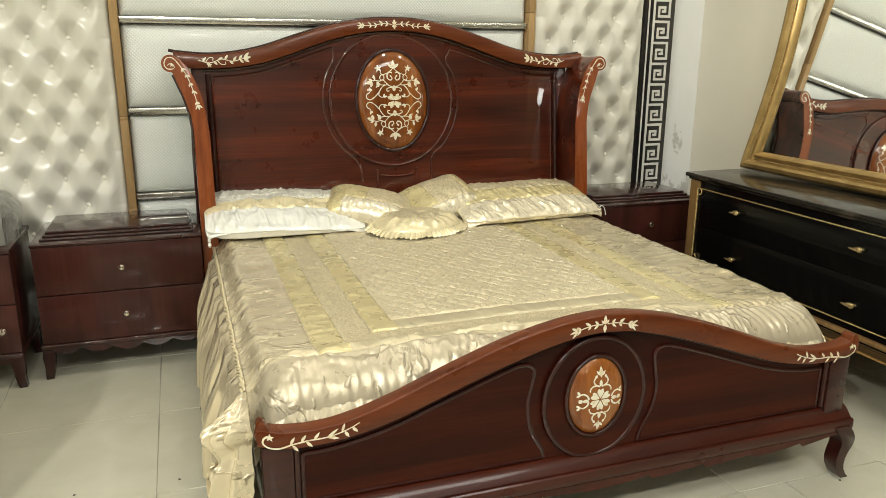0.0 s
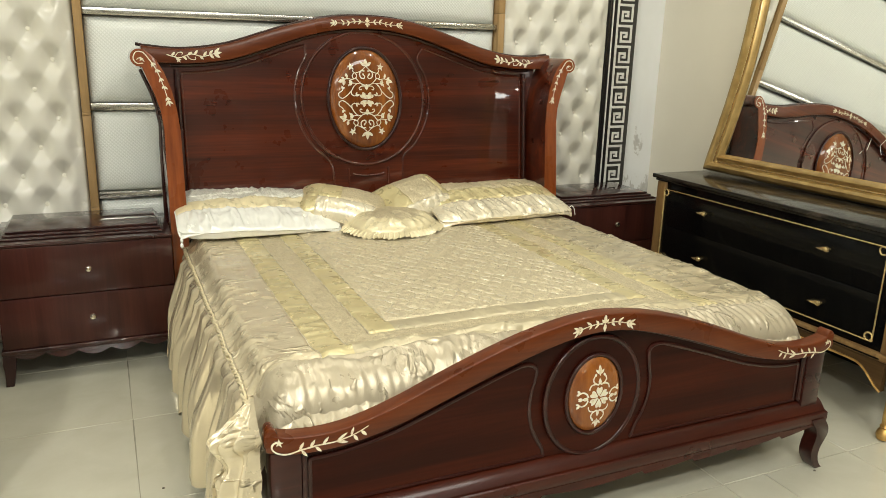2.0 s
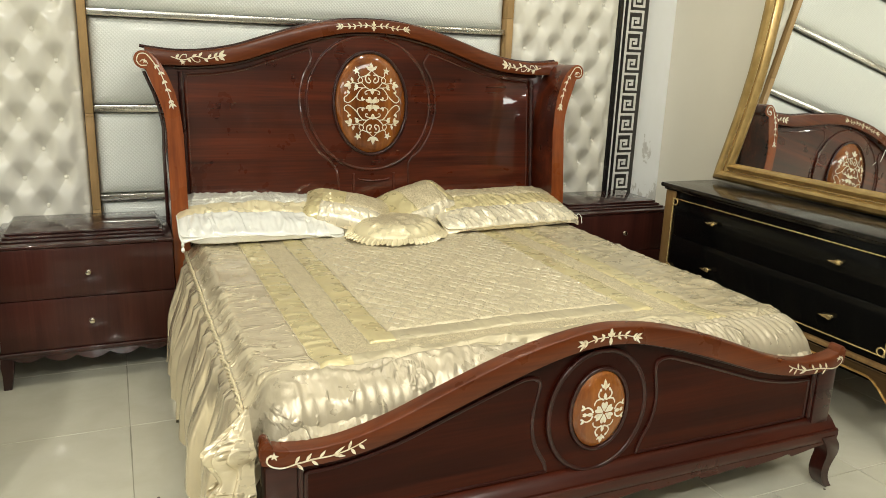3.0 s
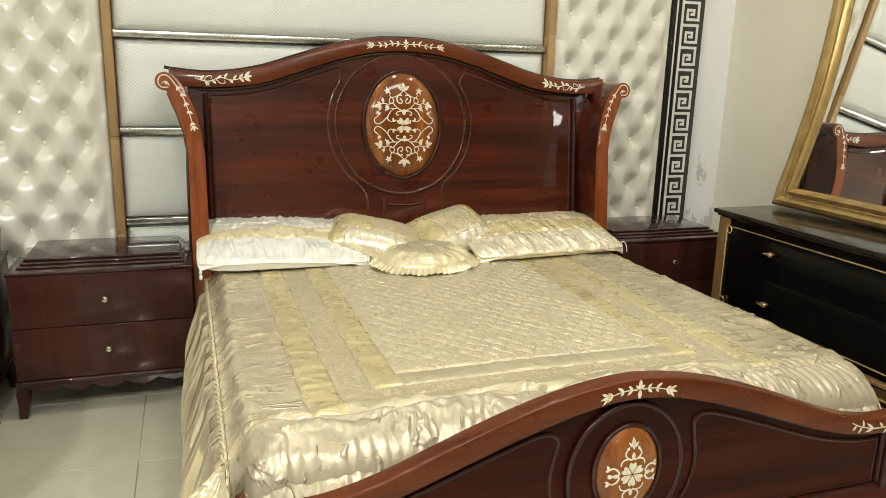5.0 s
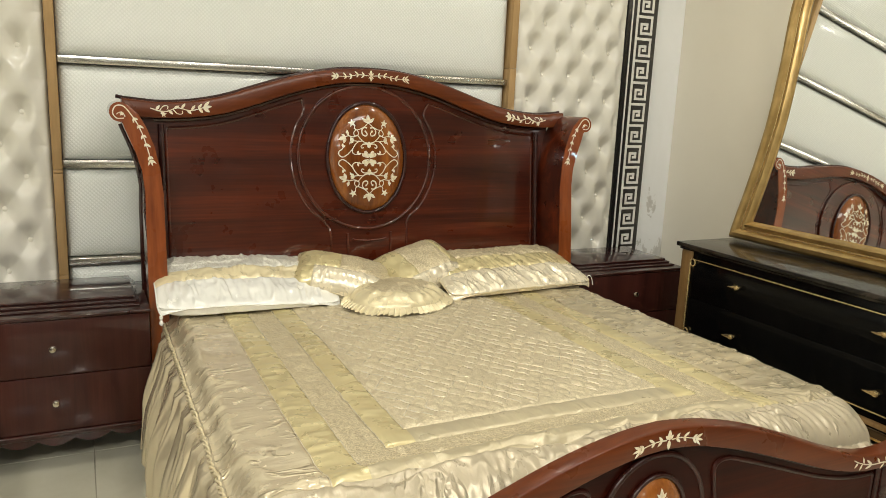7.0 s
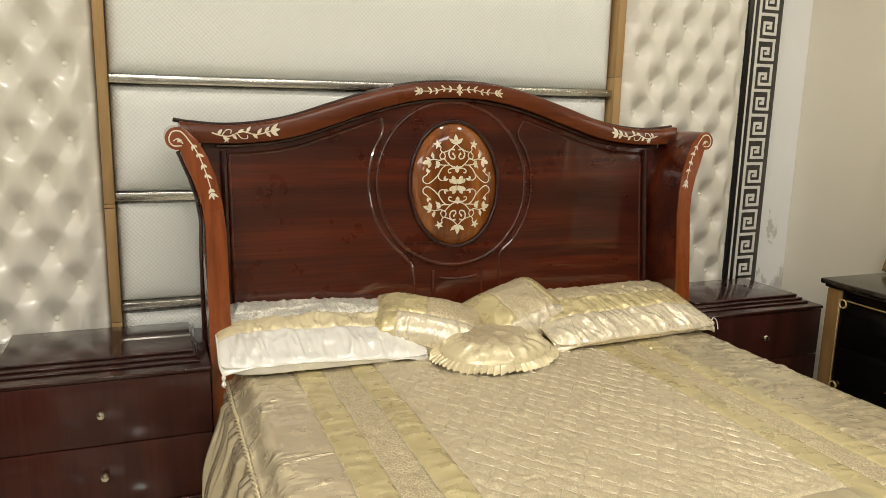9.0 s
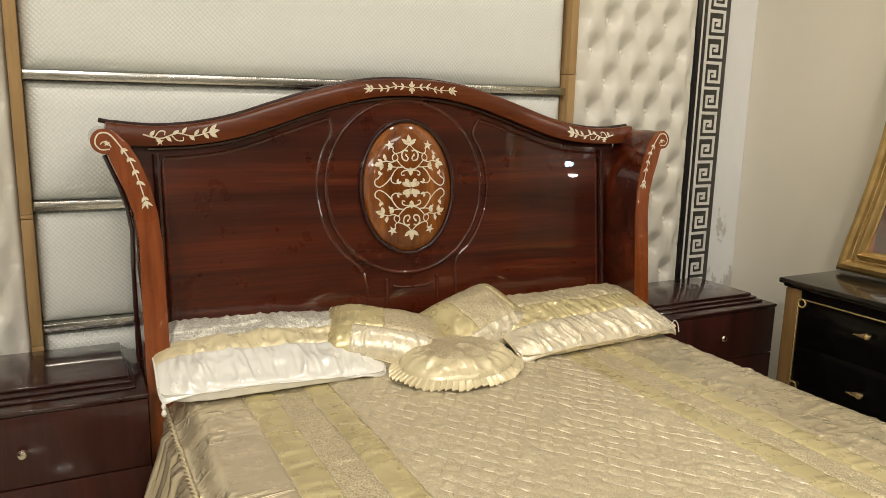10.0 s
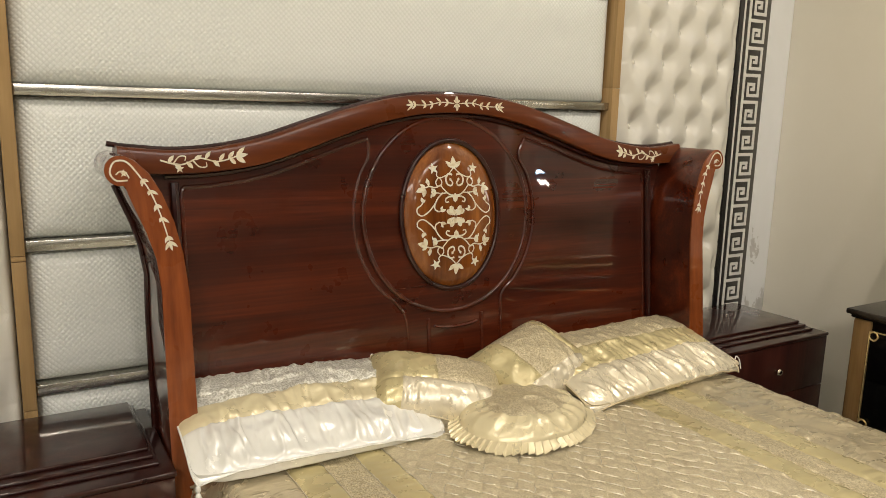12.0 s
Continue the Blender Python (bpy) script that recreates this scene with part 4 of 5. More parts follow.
    q.leaf(0, 0, 88, 0.026, 0.010).leaf(0, 0, -88, 0.026, 0.010).leaf(0, 0, 45, 0.018, 0.008)

    def on_foot(a, b):
        return (FC + a, 1.7202, 0.5 * (curve_at(FOOT_TOP, abs(a)) + curve_at(FOOT_LOW, abs(a))) + b)

    part("inlay", q.mirrored().lay(on_foot), M_PEARL, frail, "pearl leaf spray")
    mx, mz = FC - 0.002, 0.442
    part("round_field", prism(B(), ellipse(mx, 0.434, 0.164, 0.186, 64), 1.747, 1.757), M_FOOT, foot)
    part("round_frame", tube(B(), [(x, 1.749, z) for x, z in ellipse(mx, 0.434, 0.166, 0.188, 72)], 0.0078, 10, closed=True), M_FRAME, foot, "raised oval moulding")
    part("medallion_groove", prism(B(), ellipse(mx, mz, 0.0950, 0.1235, 56), 1.7435, 1.748), M_DARKLINE, foot)
    part("medallion_bead", tube(B(), [(x, 1.742, z) for x, z in ellipse(mx, mz, 0.0975, 0.1260, 64)], 0.0065, 10, closed=True), M_FRAME, foot, "dark glossy bead round the oval")
    oval = part("medallion", medallion_dome(mx, mz, 0.0900, 0.1185, 1.741, 0.022, 48, 9), M_OVAL, t, "small domed oval of orange burl wood")
    part("inlay", small_arabesque().lay(dome_place(mx, mz, 0.0900, 0.1185, 1.741, 0.022, False)), M_PEARL, oval, "pearl flower inlay")
    # stepped base and scalloped apron
    prof = [(1.760, 0.256), (1.750, 0.252), (1.738, 0.244), (1.729, 0.234), (1.722, 0.226), (1.718, 0.221), (1.709, 0.220), (1.705, 0.216), (1.704, 0.200), (1.706, 0.183), (1.711, 0.177), (1.730, 0.175), (1.800, 0.175), (1.800, 0.256)]
    bm = B()
    ends = [[bm.verts.new((FC + s * 0.988, y, z)) for y, z in prof] for s in (-1, 1)]
    for k in range(len(prof)):
        n = (k + 1) % len(prof)
        bm.faces.new((ends[0][k], ends[0][n], ends[1][n], ends[1][k]))
    bm.faces.new(ends[0])
    bm.faces.new(ends[1][::-1])
    part("base_moulding", bm, M_BASE, t, "hollowed base moulding")
    edge = []
    for d in np.linspace(-0.93, 0.93, 150):
        f = (abs(d) * 5.2) % 1.0
        edge.append((FC + d, 0.150 + 0.014 * f ** 1.6 + 0.012 * smoothstep(0.70, 0.93, abs(d))))
    part("apron", fringe(edge, 0.180, 1.7065, 1.738), M_BASE, t, "scalloped apron under the footboard")
    for s in (-1, 1):
        path = [(0.940, 0.200, 0.060), (0.965, 0.165, 0.062), (0.975, 0.135, 0.054), (0.958, 0.095, 0.042), (0.950, 0.055, 0.033), (0.966, 0.018, 0.030), (0.982, 0.0, 0.030)]
        a = [(FC + s * (x + w / 2), z) for x, z, w in path]
        b = [(FC + s * (x - w / 2), z) for x, z, w in path][::-1]
        a2 = [(p.x, p.y) for p in spline([(*p, 0) for p in a], 4)]
        b2 = [(p.x, p.y) for p in spline([(*p, 0) for p in b], 4)]
        part("leg", prism(B(), a2 + b2, 1.700, 1.752, 0.006), M_FRAME, t, "curved cabriole leg")
    return t


def foot_spray(s):
    q = Inlay()
    q.stroke([(0.945, 0.010), (0.958, 0.004), (0.962, -0.010), (0.950, -0.020), (0.925, -0.020), (0.890, -0.010)], 0.0048, 0.0042)
    q.star(0.945, 0.008, 0.012, 5)
    q.stroke([(0.890, -0.010), (0.85, -0.004), (0.80, -0.004), (0.745, 0.002), (0.715, 0.010)], 0.0048, 0.003)
    for x, y, a in ((0.895, -0.010, 120), (0.89, -0.012, 230), (0.868, -0.006, 125), (0.855, -0.006, 225), (0.835, -0.004, 130), (0.80, -0.004, 150), (0.80, -0.004, 200), (0.762, 0.0, 110), (0.755, 0.0, 240), (0.735, 0.004, 230)):
        q.leaf(x, y, a, 0.024 if x != 0.80 else 0.034, 0.008)
    q.shapes = [[(s * a, b) for a, b in sh] for sh in q.shapes]

    def on_foot(a, b):
        return (FC + a, 1.7202, 0.5 * (curve_at(FOOT_TOP, abs(a)) + curve_at(FOOT_LOW, abs(a))) + b)

    return q.lay(on_foot)


bed()


# ---- bedding ----
solo("mattress", boxed(0.17, 1.99, 1.83, 3.62, 0.312, 0.535, bevel=0.04, seg=4), M_SATIN_IVORY, "thick mattress under the satin bedspread", "mattress")

XL, XR, YF, YB = 0.118, 2.062, 1.802, 3.66
XM = (XL + XR) / 2
LB = [0.318, 0.412, 0.508, 0.592]  # seams of the gold, lace, gold and middle fields, from the near side
RB = [1.735, 1.645, 1.555, 1.468]  # the same from the far side
FB = [1.930, 2.005, 2.090, 2.172]  # and from the foot


def crease(x, y, z, p=2.0):
    """Thin raised creases, 0 to 1."""
    return math.exp(-p * (4.2 * n3(x, y, z)) ** 2)


def cover_z(x, y):
    """Height of the bedspread."""
    side = min(x - XL, XR - x)
    toe = y - YF
    z = 0.578 + 0.012 * math.sin(math.pi * (x - XL) / (XR - XL)) + 0.006 * n3(x * 2.2, y * 2.2, 3)
    far = smoothstep(1.30, 1.75, x)
    # how deep inside the seams: 0 border, 1 gold, 2 lace, 3 gold, 4 middle
    steps = [min(x - a, b - x, y - c) for a, b, c in zip(LB, RB, FB)]
    ring = sum(1 for s in steps if s > 0)
    foot = y - FB[0] < min(x - LB[0], RB[0] - x)
    along, over = (x, y) if foot else (y, x)
    if ring == 4:
        p, q = (x + y * 0.75) / 0.056, (x - y * 0.75) / 0.056
        puff = (abs(math.sin(math.pi * p)) * abs(math.sin(math.pi * q))) ** 0.7
        wob = 0.10 * n3(x * 12, y * 12, 9)
        fp, fq = abs(p + wob - round(p + wob)), abs(q - wob - round(q - wob))
        dash = smoothstep(-0.30, 0.15, n3(q * 0.9, p * 2.1, 5))
        z += 0.0055 * puff + 0.004 * n3(x * 9, y * 13, 1) + 0.0022 * n3(x * 70, y * 70, 3)
        z += 0.0040 * math.exp(-(fp / 0.10) ** 2) * dash + 0.0025 * math.exp(-(fq / 0.10) ** 2) * smoothstep(-0.1, 0.3, n3(p, q * 2, 8))
    elif ring == 2:
        z += 0.004 * n3(x * 24, y * 24, 8) + 0.0030 * n3(x * 60, y * 60, 5)
        z += 0.002 * crease(over * 7, along * 17, 3, 1.5) * far
    elif ring in (1, 3):
        w = steps[ring - 1] / max(0.02, steps[ring - 1] - steps[ring])
        z += 0.0028 * math.sin(math.pi * min(1, max(0, w)))
        z += 0.0036 * crease(over * 5, along * 17 + over * 3, 20 + ring, 1.5) * (0.35 + 0.65 * smoothstep(-0.2, 0.3, n3(along * 7, over * 3, 2)))
        z += 0.0016 * n3(along * 34, over * 9, 5)
    else:
        patch = smoothstep(-0.25, 0.25, n3(over * 6, along * 4, 12))
        short = smoothstep(0.10, -0.16, n3(over * 11, along * 9, 31))
        z += 0.0062 * patch * short * 1.2 * crease(over * 5 + 2, along * 11 + over * 2.5, 7, 1.8)
        z += (0.0018 + 0.0010 * far) * crease(over * 10, along * 25, 2, 1.6) * patch + 0.0028 * n3(over * 5, along * 10, 15)
        z += 0.0034 * far * smoothstep(0.0, 0.10, side) * crease(over * 6 + along * 4, along * 15 - over * 4, 17, 1.3) * (1 - smoothstep(0.26, 0.1, toe))
    # stitched seams pull the cloth in
    for s in steps:
        z -= 0.0042 * math.exp(-(s / 0.005) ** 2)
    # puffed hem at the foot, gathered into the seam below
    hem = smoothstep(0.26, 0.11, toe)
    low = smoothstep(0.17, 0.02, toe)
    z += hem * (1 - 0.75 * far) * (0.020 + 0.011 * n3(x * 5, y * 6, 8) + 0.007 * n3(x * 11, y * 12, 4))
    z += hem * (1 - 0.6 * low) * (1 - 0.5 * far) * (0.008 * crease(x * 7 + y * 5, y * 9 - x * 4, 14, 1.9) + 0.0055 * crease(x * 13 - y * 8, y * 16 + x * 6, 34, 1.4))
    gather = 0.32 + 0.40 * n3(x * 7, 0, 41) - 0.12 * far
    z += low * max(0.1, gather) * (0.0060 * math.sin(x * 190 + 7 * n3(x * 9, y * 6, 9) + y * 30 * far) + 0.007 * crease(x * 17 + y * 6, y * 5, 9, 1.3))
    z += hem * far * 0.0022 * math.sin(x * 210 + y * 105 + 4 * n3(x * 7, y * 7, 23))
    z -= 0.012 * math.exp(-((toe - 0.128 - 0.020 * math.sin(x * 10) - 0.02 * n3(x * 6, 1, 1)) / 0.010) ** 2) * (1 - 0.6 * far)
    roll = min(1.0, max(0.0, (0.17 - toe) / 0.17))
    z -= 0.122 * (1 - math.sqrt(1 - 0.985 * roll ** 2.4)) * (1 - 0.12 * n3(x * 8, 0, 5))
    z -= 0.075 * max(0, 1 - side / 0.11) ** 1.5 * max(0, 1 - toe / 0.20) ** 0.8  # the corners are rounded off
    drop = smoothstep(0.07, 0.0, side)
    z -= 0.055 * drop ** 1.5 + 0.012 * drop * n3(y * 9, 1, 2)
    return z


def cover_part(t, name, x0, x1, y0, y1, mat, label="", cell=0.007):
    nu, nv = max(3, round((x1 - x0) / cell)), max(3, round((y1 - y0) / cell))
    return part(name, sheet(B(), nu, nv, lambda u, v: (x0 + (x1 - x0) * u, y0 + (y1 - y0) * v, cover_z(x0 + (x1 - x0) * u, y0 + (y1 - y0) * v))), mat, t, label, smooth=120)


def skirt_point(side, v, y):
    """Hanging folds along a long side: v goes down."""
    s = y
    a = abs(math.sin(s * 24 + 3.2 * n3(s * 2.2, 0.5 + 0.25 * v, 1)))
    b = abs(math.sin(s * 10.5 + 1.0 + 2.2 * n3(s * 2, 4, 2) + 0.5 * v))
    c = abs(math.sin(s * 62 + 5 * n3(s * 4, 0.3 * v, 6)))
    near = smoothstep(3.52, 3.30, y)
    gather = 0.30 + 0.70 * smoothstep(0.0, 0.6, v)
    hang = smoothstep(0, 0.07, v)
    depth = (0.052 * a + 0.044 * b) * gather * (0.45 + 0.55 * near) + 0.008 * c * (1 - 0.5 * v) + 0.010 * n3(s * 24, v * 2.0, 3)
    out = (0.004 + 0.034 * v + depth) * hang
    out += 0.035 * v * smoothstep(1.95, 1.80, y)
    x = (0.117 - out) if side < 0 else (2.064 + 0.3 * out)
    top = cover_z(XL + 0.001 if side < 0 else XR - 0.001, min(max(y, 1.83), 3.6)) + 0.002
    z = top - (0.488 + 0.010 * math.sin(s * 34) + 0.022 * n3(s * 4, 1, 1) - 0.05 * b * v) * v
    return (x, y + 0.014 * gather * math.cos(s * 48 + 6.4 * n3(s * 2.2, 0.5, 1)) + 0.018 * v * n3(s * 3, 9, 1), z)


def corner_flap(u, v):
    """The end of the skirt, bunched round the corner of the footboard."""
    plan = [(0.118, 1.850), (0.072, 1.815), (0.036, 1.780), (0.040, 1.742), (0.085, 1.728), (0.117, 1.738)]
    k = min(len(plan) - 2, int(u * (len(plan) - 1)))
    f = u * (len(plan) - 1) - k
    f = f * f * (3 - 2 * f)
    px, py = plan[k][0] + (plan[k + 1][0] - plan[k][0]) * f, plan[k][1] + (plan[k + 1][1] - plan[k][1]) * f
    knot = (1 + 0.15 * math.exp(-((v - 0.18) / 0.05) ** 2)) * (1 - 0.25 * math.exp(-((v - 0.31) / 0.06) ** 2))
    spread = smoothstep(-0.05, 0.20, v) * knot * (1 + 0.25 * v)
    fold = 0.020 * abs(math.sin(u * 26 + 2.5 * v + 2 * n3(u * 3, v * 2, 1))) + 0.012 * crease(u * 5 + 2 * v, v * 3 - u, 4, 1.4)
    ox, oy = 0.106, 1.775
    dx, dy = px - ox, py - oy
    x, y = ox + dx * spread - fold * spread, oy + dy * spread - 0.4 * fold * spread
    x = min(x, 0.122)
    return (x, y, 0.592 - 0.50 * v + 0.020 * math.exp(-((v - 0.30) / 0.06) ** 2) * math.sin(u * 9) + 0.015 * v * n3(u * 5, 2, 2))


def bedspread():
    t = thing("bedspread", (XM, 2.7, 0.03), "champagne and gold satin bedspread with lace bands and gathered skirt", "bedspread")
    cover_part(t, "quilted_middle", LB[3], RB[3], FB[3], YB, M_QUILTED, "diamond-quilted embroidered middle field", 0.0046)
    edge = FB[0] - 0.008
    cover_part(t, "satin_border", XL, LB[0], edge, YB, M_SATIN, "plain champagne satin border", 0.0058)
    cover_part(t, "satin_border", RB[0], XR, edge, YB, M_SATIN_FAR, "crumpled champagne satin border in a shaded tone", 0.0062)
    cover_part(t, "foot_border", XL, XR, YF, edge, M_HEM, "puckered ivory satin hem at the foot in a shaded tone", 0.0046)
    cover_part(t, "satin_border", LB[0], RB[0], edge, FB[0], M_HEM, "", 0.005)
    for k, (mat, name) in enumerate(((M_SATIN_GOLD, "gold_band"), (M_LACE, "lace_band"), (M_SATIN_GOLD, "gold_band"))):
        cover_part(t, name, LB[k], LB[k + 1], FB[k], YB, mat, "", 0.006)
        cover_part(t, name, RB[k + 1], RB[k], FB[k], YB, mat, "", 0.006)
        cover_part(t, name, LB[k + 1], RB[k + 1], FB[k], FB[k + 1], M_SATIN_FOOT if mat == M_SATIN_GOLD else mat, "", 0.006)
    # short raised stitches along the middle field's diagonals, pale to carry its highlights
    rng = random.Random(4)
    bm = B()
    for way, keep, radius in ((1, 0.88, 0.0023), (-1, 0.22, 0.0015)):
        for line in range(-60, 90):
            for cell in range(-60, 90):
                pts = []
                lo, hi = 0.10 * rng.random(), 0.80 + 0.22 * rng.random()
                shown = rng.random() < keep and n3(line * 0.35, cell * 0.35, 7) > -0.28
                sway = 0.10 * (rng.random() - 0.5)
                for f in (0, 0.25, 0.5, 0.75, 1):
                    a, b = line + sway * math.sin(math.pi * f) + 0.12 * n3(line * 0.7, (cell + f) * 0.3, 2), cell + lo + (hi - lo) * f
                    p, q = (a, b) if way > 0 else (b, a)
                    pts.append(((p + q) * 0.056 / 2, (p - q) * 0.056 / 1.5))
                if shown and all(LB[3] + 0.006 < x < RB[3] - 0.006 and FB[3] + 0.006 < y < 3.5 for x, y in pts):
                    tube(bm, [(x, y, cover_z(x, y) + 0.0010) for x, y in pts], lambda f, r=radius: r * (0.35 + 0.65 * math.sin(math.pi * f)), 5)
    tagged(part("stitches", bm, M_STITCH, t, smooth=100), "raised pale satin stitches that carry the quilting's highlights", kind="stuff")
    # lines of stitching along the seams of the near side
    for k, x in enumerate(LB):
        pts = [(x + 0.0015 * n3(y * 9, k, 1), y, cover_z(x, y) + 0.0022) for y in np.linspace(FB[k], 3.45, 260)]
        part("seam_piping", tube(B(), pts, 0.0013, 5), M_STITCH, t, smooth=80)
    for side in (-1, 1):
        y0 = 1.80 if side < 0 else 1.95
        bm = sheet(B(), 760 if side < 0 else 300, 30, lambda u, v, side=side, y0=y0: skirt_point(side, v, y0 + (3.60 - y0) * u))
        part("skirt", bm, M_SKIRT, t, "gathered satin skirt hanging in folds", smooth=120)
        x = 0.108 if side < 0 else 2.072
        bm = B()
        for ph in (0, math.pi):
            pts = []
            for i in range(520):
                y = 1.835 + (3.56 - 1.835) * i / 519
                a = i * 0.42 + ph
                base = cover_z(XL + 0.003 if side < 0 else XR - 0.003, y) - 0.006
                pts.append((x + 0.0046 * math.cos(a), y, base + 0.0046 * math.sin(a)))
            tube(bm, pts, 0.0038, 6)
        part("cord", bm, M_CORD, t, "twisted gold cord along the edge", smooth=80)
    part("corner_flap", sheet(B(), 90, 60, corner_flap), M_SATIN, t, "bunched satin corner of the skirt", smooth=120)

    # crumpled frill in two layers below the hem
    def frill(u, v, k):
        x = XL + 0.012 + (XR - XL - 0.03) * u
        wave = math.sin(x * 300 + 40 * k + 5 * n3(x * 7, k, 0)) + 0.7 * n3(x * 45, k, 3)
        open_ = 0.35 + 0.65 * smoothstep(-0.25, 0.35, n3(x * 5, k, 9))
        y = YF - 0.002 - (0.024 * open_ * v) + 0.006 * wave * v * open_ - 0.006 * k
        z = cover_z(x, YF) + 0.004 - (0.012 + 0.006 * open_) * v + 0.0045 * wave * v * open_ + 0.005 * n3(x * 26, v, 6 + k)
        return (x, y, z)

    for k in (0, 1):
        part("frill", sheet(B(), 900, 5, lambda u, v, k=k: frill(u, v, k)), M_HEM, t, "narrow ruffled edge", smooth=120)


bedspread()


def pillow(name, label, place, yaw, tilt, roll, w, d, h, patches, seed, category="pillow", tassel=False, group="", lean=0.0, rest=None, bank=0.0, crumple=1.0):
    """A stuffed pillow; patches: (u0, u1, v0, v1, material, part name), u along the front seam, v from front to back; rest: height of what it lies on."""
    m = pose(*place, 0, 0, yaw) @ pose(0, 0, 0, 0, bank, 0) @ pose(0, 0, 0, tilt, 0, 0) @ pose(0, 0, 0, 0, 0, roll)
    t = thing(name, place, label, category, group)
    up = m.to_3x3() @ Vector((0, 0, 1))

    def at(u, v, top):
        a, b = 2 * u - 1, 2 * v - 1
        k = 1 - 0.05 * abs(a * b) ** 7
        x = a * w / 2 * (1 - 0.030 * (1 - b * b) * abs(a)) * k
        y = b * d / 2 * (1 - 0.035 * (1 - a * a) * abs(b)) * k
        e = max(0, 1 - abs(a) ** 3.4) ** 0.55 * max(0, 1 - abs(b) ** 2.8) ** 0.58
        inside = (1 - abs(a) ** 6) * (1 - abs(b) ** 8)
        near = smoothstep(0.25, -0.75, b)
        z = h / 2 * e * (1 if rest is None else 0.40 + 0.60 * smoothstep(-1.0, 0.55, b))
        # folds that run in from the front seam, slanting, and crumples all over
        sl = a * w + lean * b * d + 0.02 * n3(a * 3, b * 3, seed)
        f1 = (0.5 + 0.5 * math.cos(sl * 52 + seed + 5.6 * n3(sl * 5, b * 1.2, seed))) ** 1.4
        f2 = math.exp(-(5.0 * n3(sl * 15 + seed, b * 1.6, seed + 9)) ** 2)
        f3 = math.exp(-(6.5 * n3(x * 9 + y * 5, y * 15 - x * 3, seed + 4)) ** 2)
        tall = 0.25 + 0.75 * smoothstep(-0.3, 0.3, n3(sl * 6, 3, seed))
        wr = inside * near * tall * (0.0100 * f1 + 0.0110 * f2) + inside * (1 - near) * (0.0050 * f3 + 0.003 * f2)
        wr += 0.010 * e * n3(a * 2.6, b * 2.6, seed + 2) + 0.0018 * inside * n3(x * 50, y * 40, seed + 6)
        # gathers along the back seam
        wr += 0.007 * smoothstep(0.3, 0.95, b) * (1 - abs(a) ** 6) * n3(a * w * 26, b, seed + 3)
        if not top:
            full = max(0, 1 - abs(a) ** 6) ** 0.5 * max(0, 1 - abs(b) ** 7) ** 0.5
            z = -0.62 * h / 2 * full
            z += 0.003 * n3(sl * 14, b * 2, seed) * inside
            y -= 0.022 * (1 - abs(a) ** 6) * math.exp(-((b + 0.84) / 0.11) ** 2) * (1 - math.exp(-((b + 1) / 0.05) ** 2)) * d / 0.42
        else:
            z += crumple * wr * (0.15 + 0.85 * min(1, e * 2.2))
        z += 0.007 * (1 - abs(a) ** 6) * n3(a * w * 9, 0, seed + 1) * max(0, -b) ** 4
        z -= 0.030 * (abs(a) * max(0, -b)) ** 5 * w / 0.7
        p = m @ Vector((x, y, z))
        if not top and rest:
            low = m @ Vector((x, y, 0))
            p.z = low.z + (rest - low.z) * full + 0.003 * n3(sl * 12, b * 2, seed) * inside
        return p

    for u0, u1, v0, v1, mat, pname in patches:
        def place_at(u, v, u0=u0, u1=u1, v0=v0, v1=v1):
            gaps = [(v * (v1 - v0) * d, v0), ((1 - v) * (v1 - v0) * d, 1 - v1), (u * (u1 - u0) * w, u0), ((1 - u) * (u1 - u0) * w, 1 - u1)]
            dip = sum(math.exp(-(g / 0.006) ** 2) for g, edge in gaps if edge > 0.001)
            return at(u0 + (u1 - u0) * u, v0 + (v1 - v0) * v, True) - 0.0032 * min(1, dip) * up

        fine = 150 / 0.735 if w > 0.5 else 240
        part(pname, sheet(B(), max(8, round(fine * (u1 - u0) * w)), max(6, round(fine * 0.92 * (v1 - v0) * d)), place_at), mat, t, smooth=120)
    front = patches[0][4]
    part("back", sheet(B(), 60, 36, lambda u, v: at(u, v, False)), front, t, smooth=120)
    rim = [at(k / 60, 0, True) for k in range(60)] + [at(1, k / 24, True) for k in range(24)] + [at(1 - k / 40, 1, True) for k in range(40)] + [at(0, 1 - k / 24, True) for k in range(24)]
    part("piping", tube(B(), rim, 0.0030, 6, closed=True), M_SATIN_IVORY if front == M_SATIN_IVORY else M_CORD, t, smooth=80)
    if tassel:
        for u, v in tassel:
            p = at(u, v, True)
            part("tassel", lathe(B(), [(0.002, 0.004), (0.006, 0), (0.0075, -0.008), (0.005, -0.014), (0.003, -0.016), (0.006, -0.020), (0.0085, -0.030), (0.004, -0.038), (0.001, -0.039)], p, 12), M_SATIN_IVORY, t, "pearl bead tassel")
    return t


def banded(rows):
    """Bands that run the whole width, from front to back: (share of the depth, material, part name)."""
    out, v = [], 0.0
    for share, mat, pname in rows:
        out.append((0.0, 1.0, v, v + share, mat, pname))
        v += share
    return out


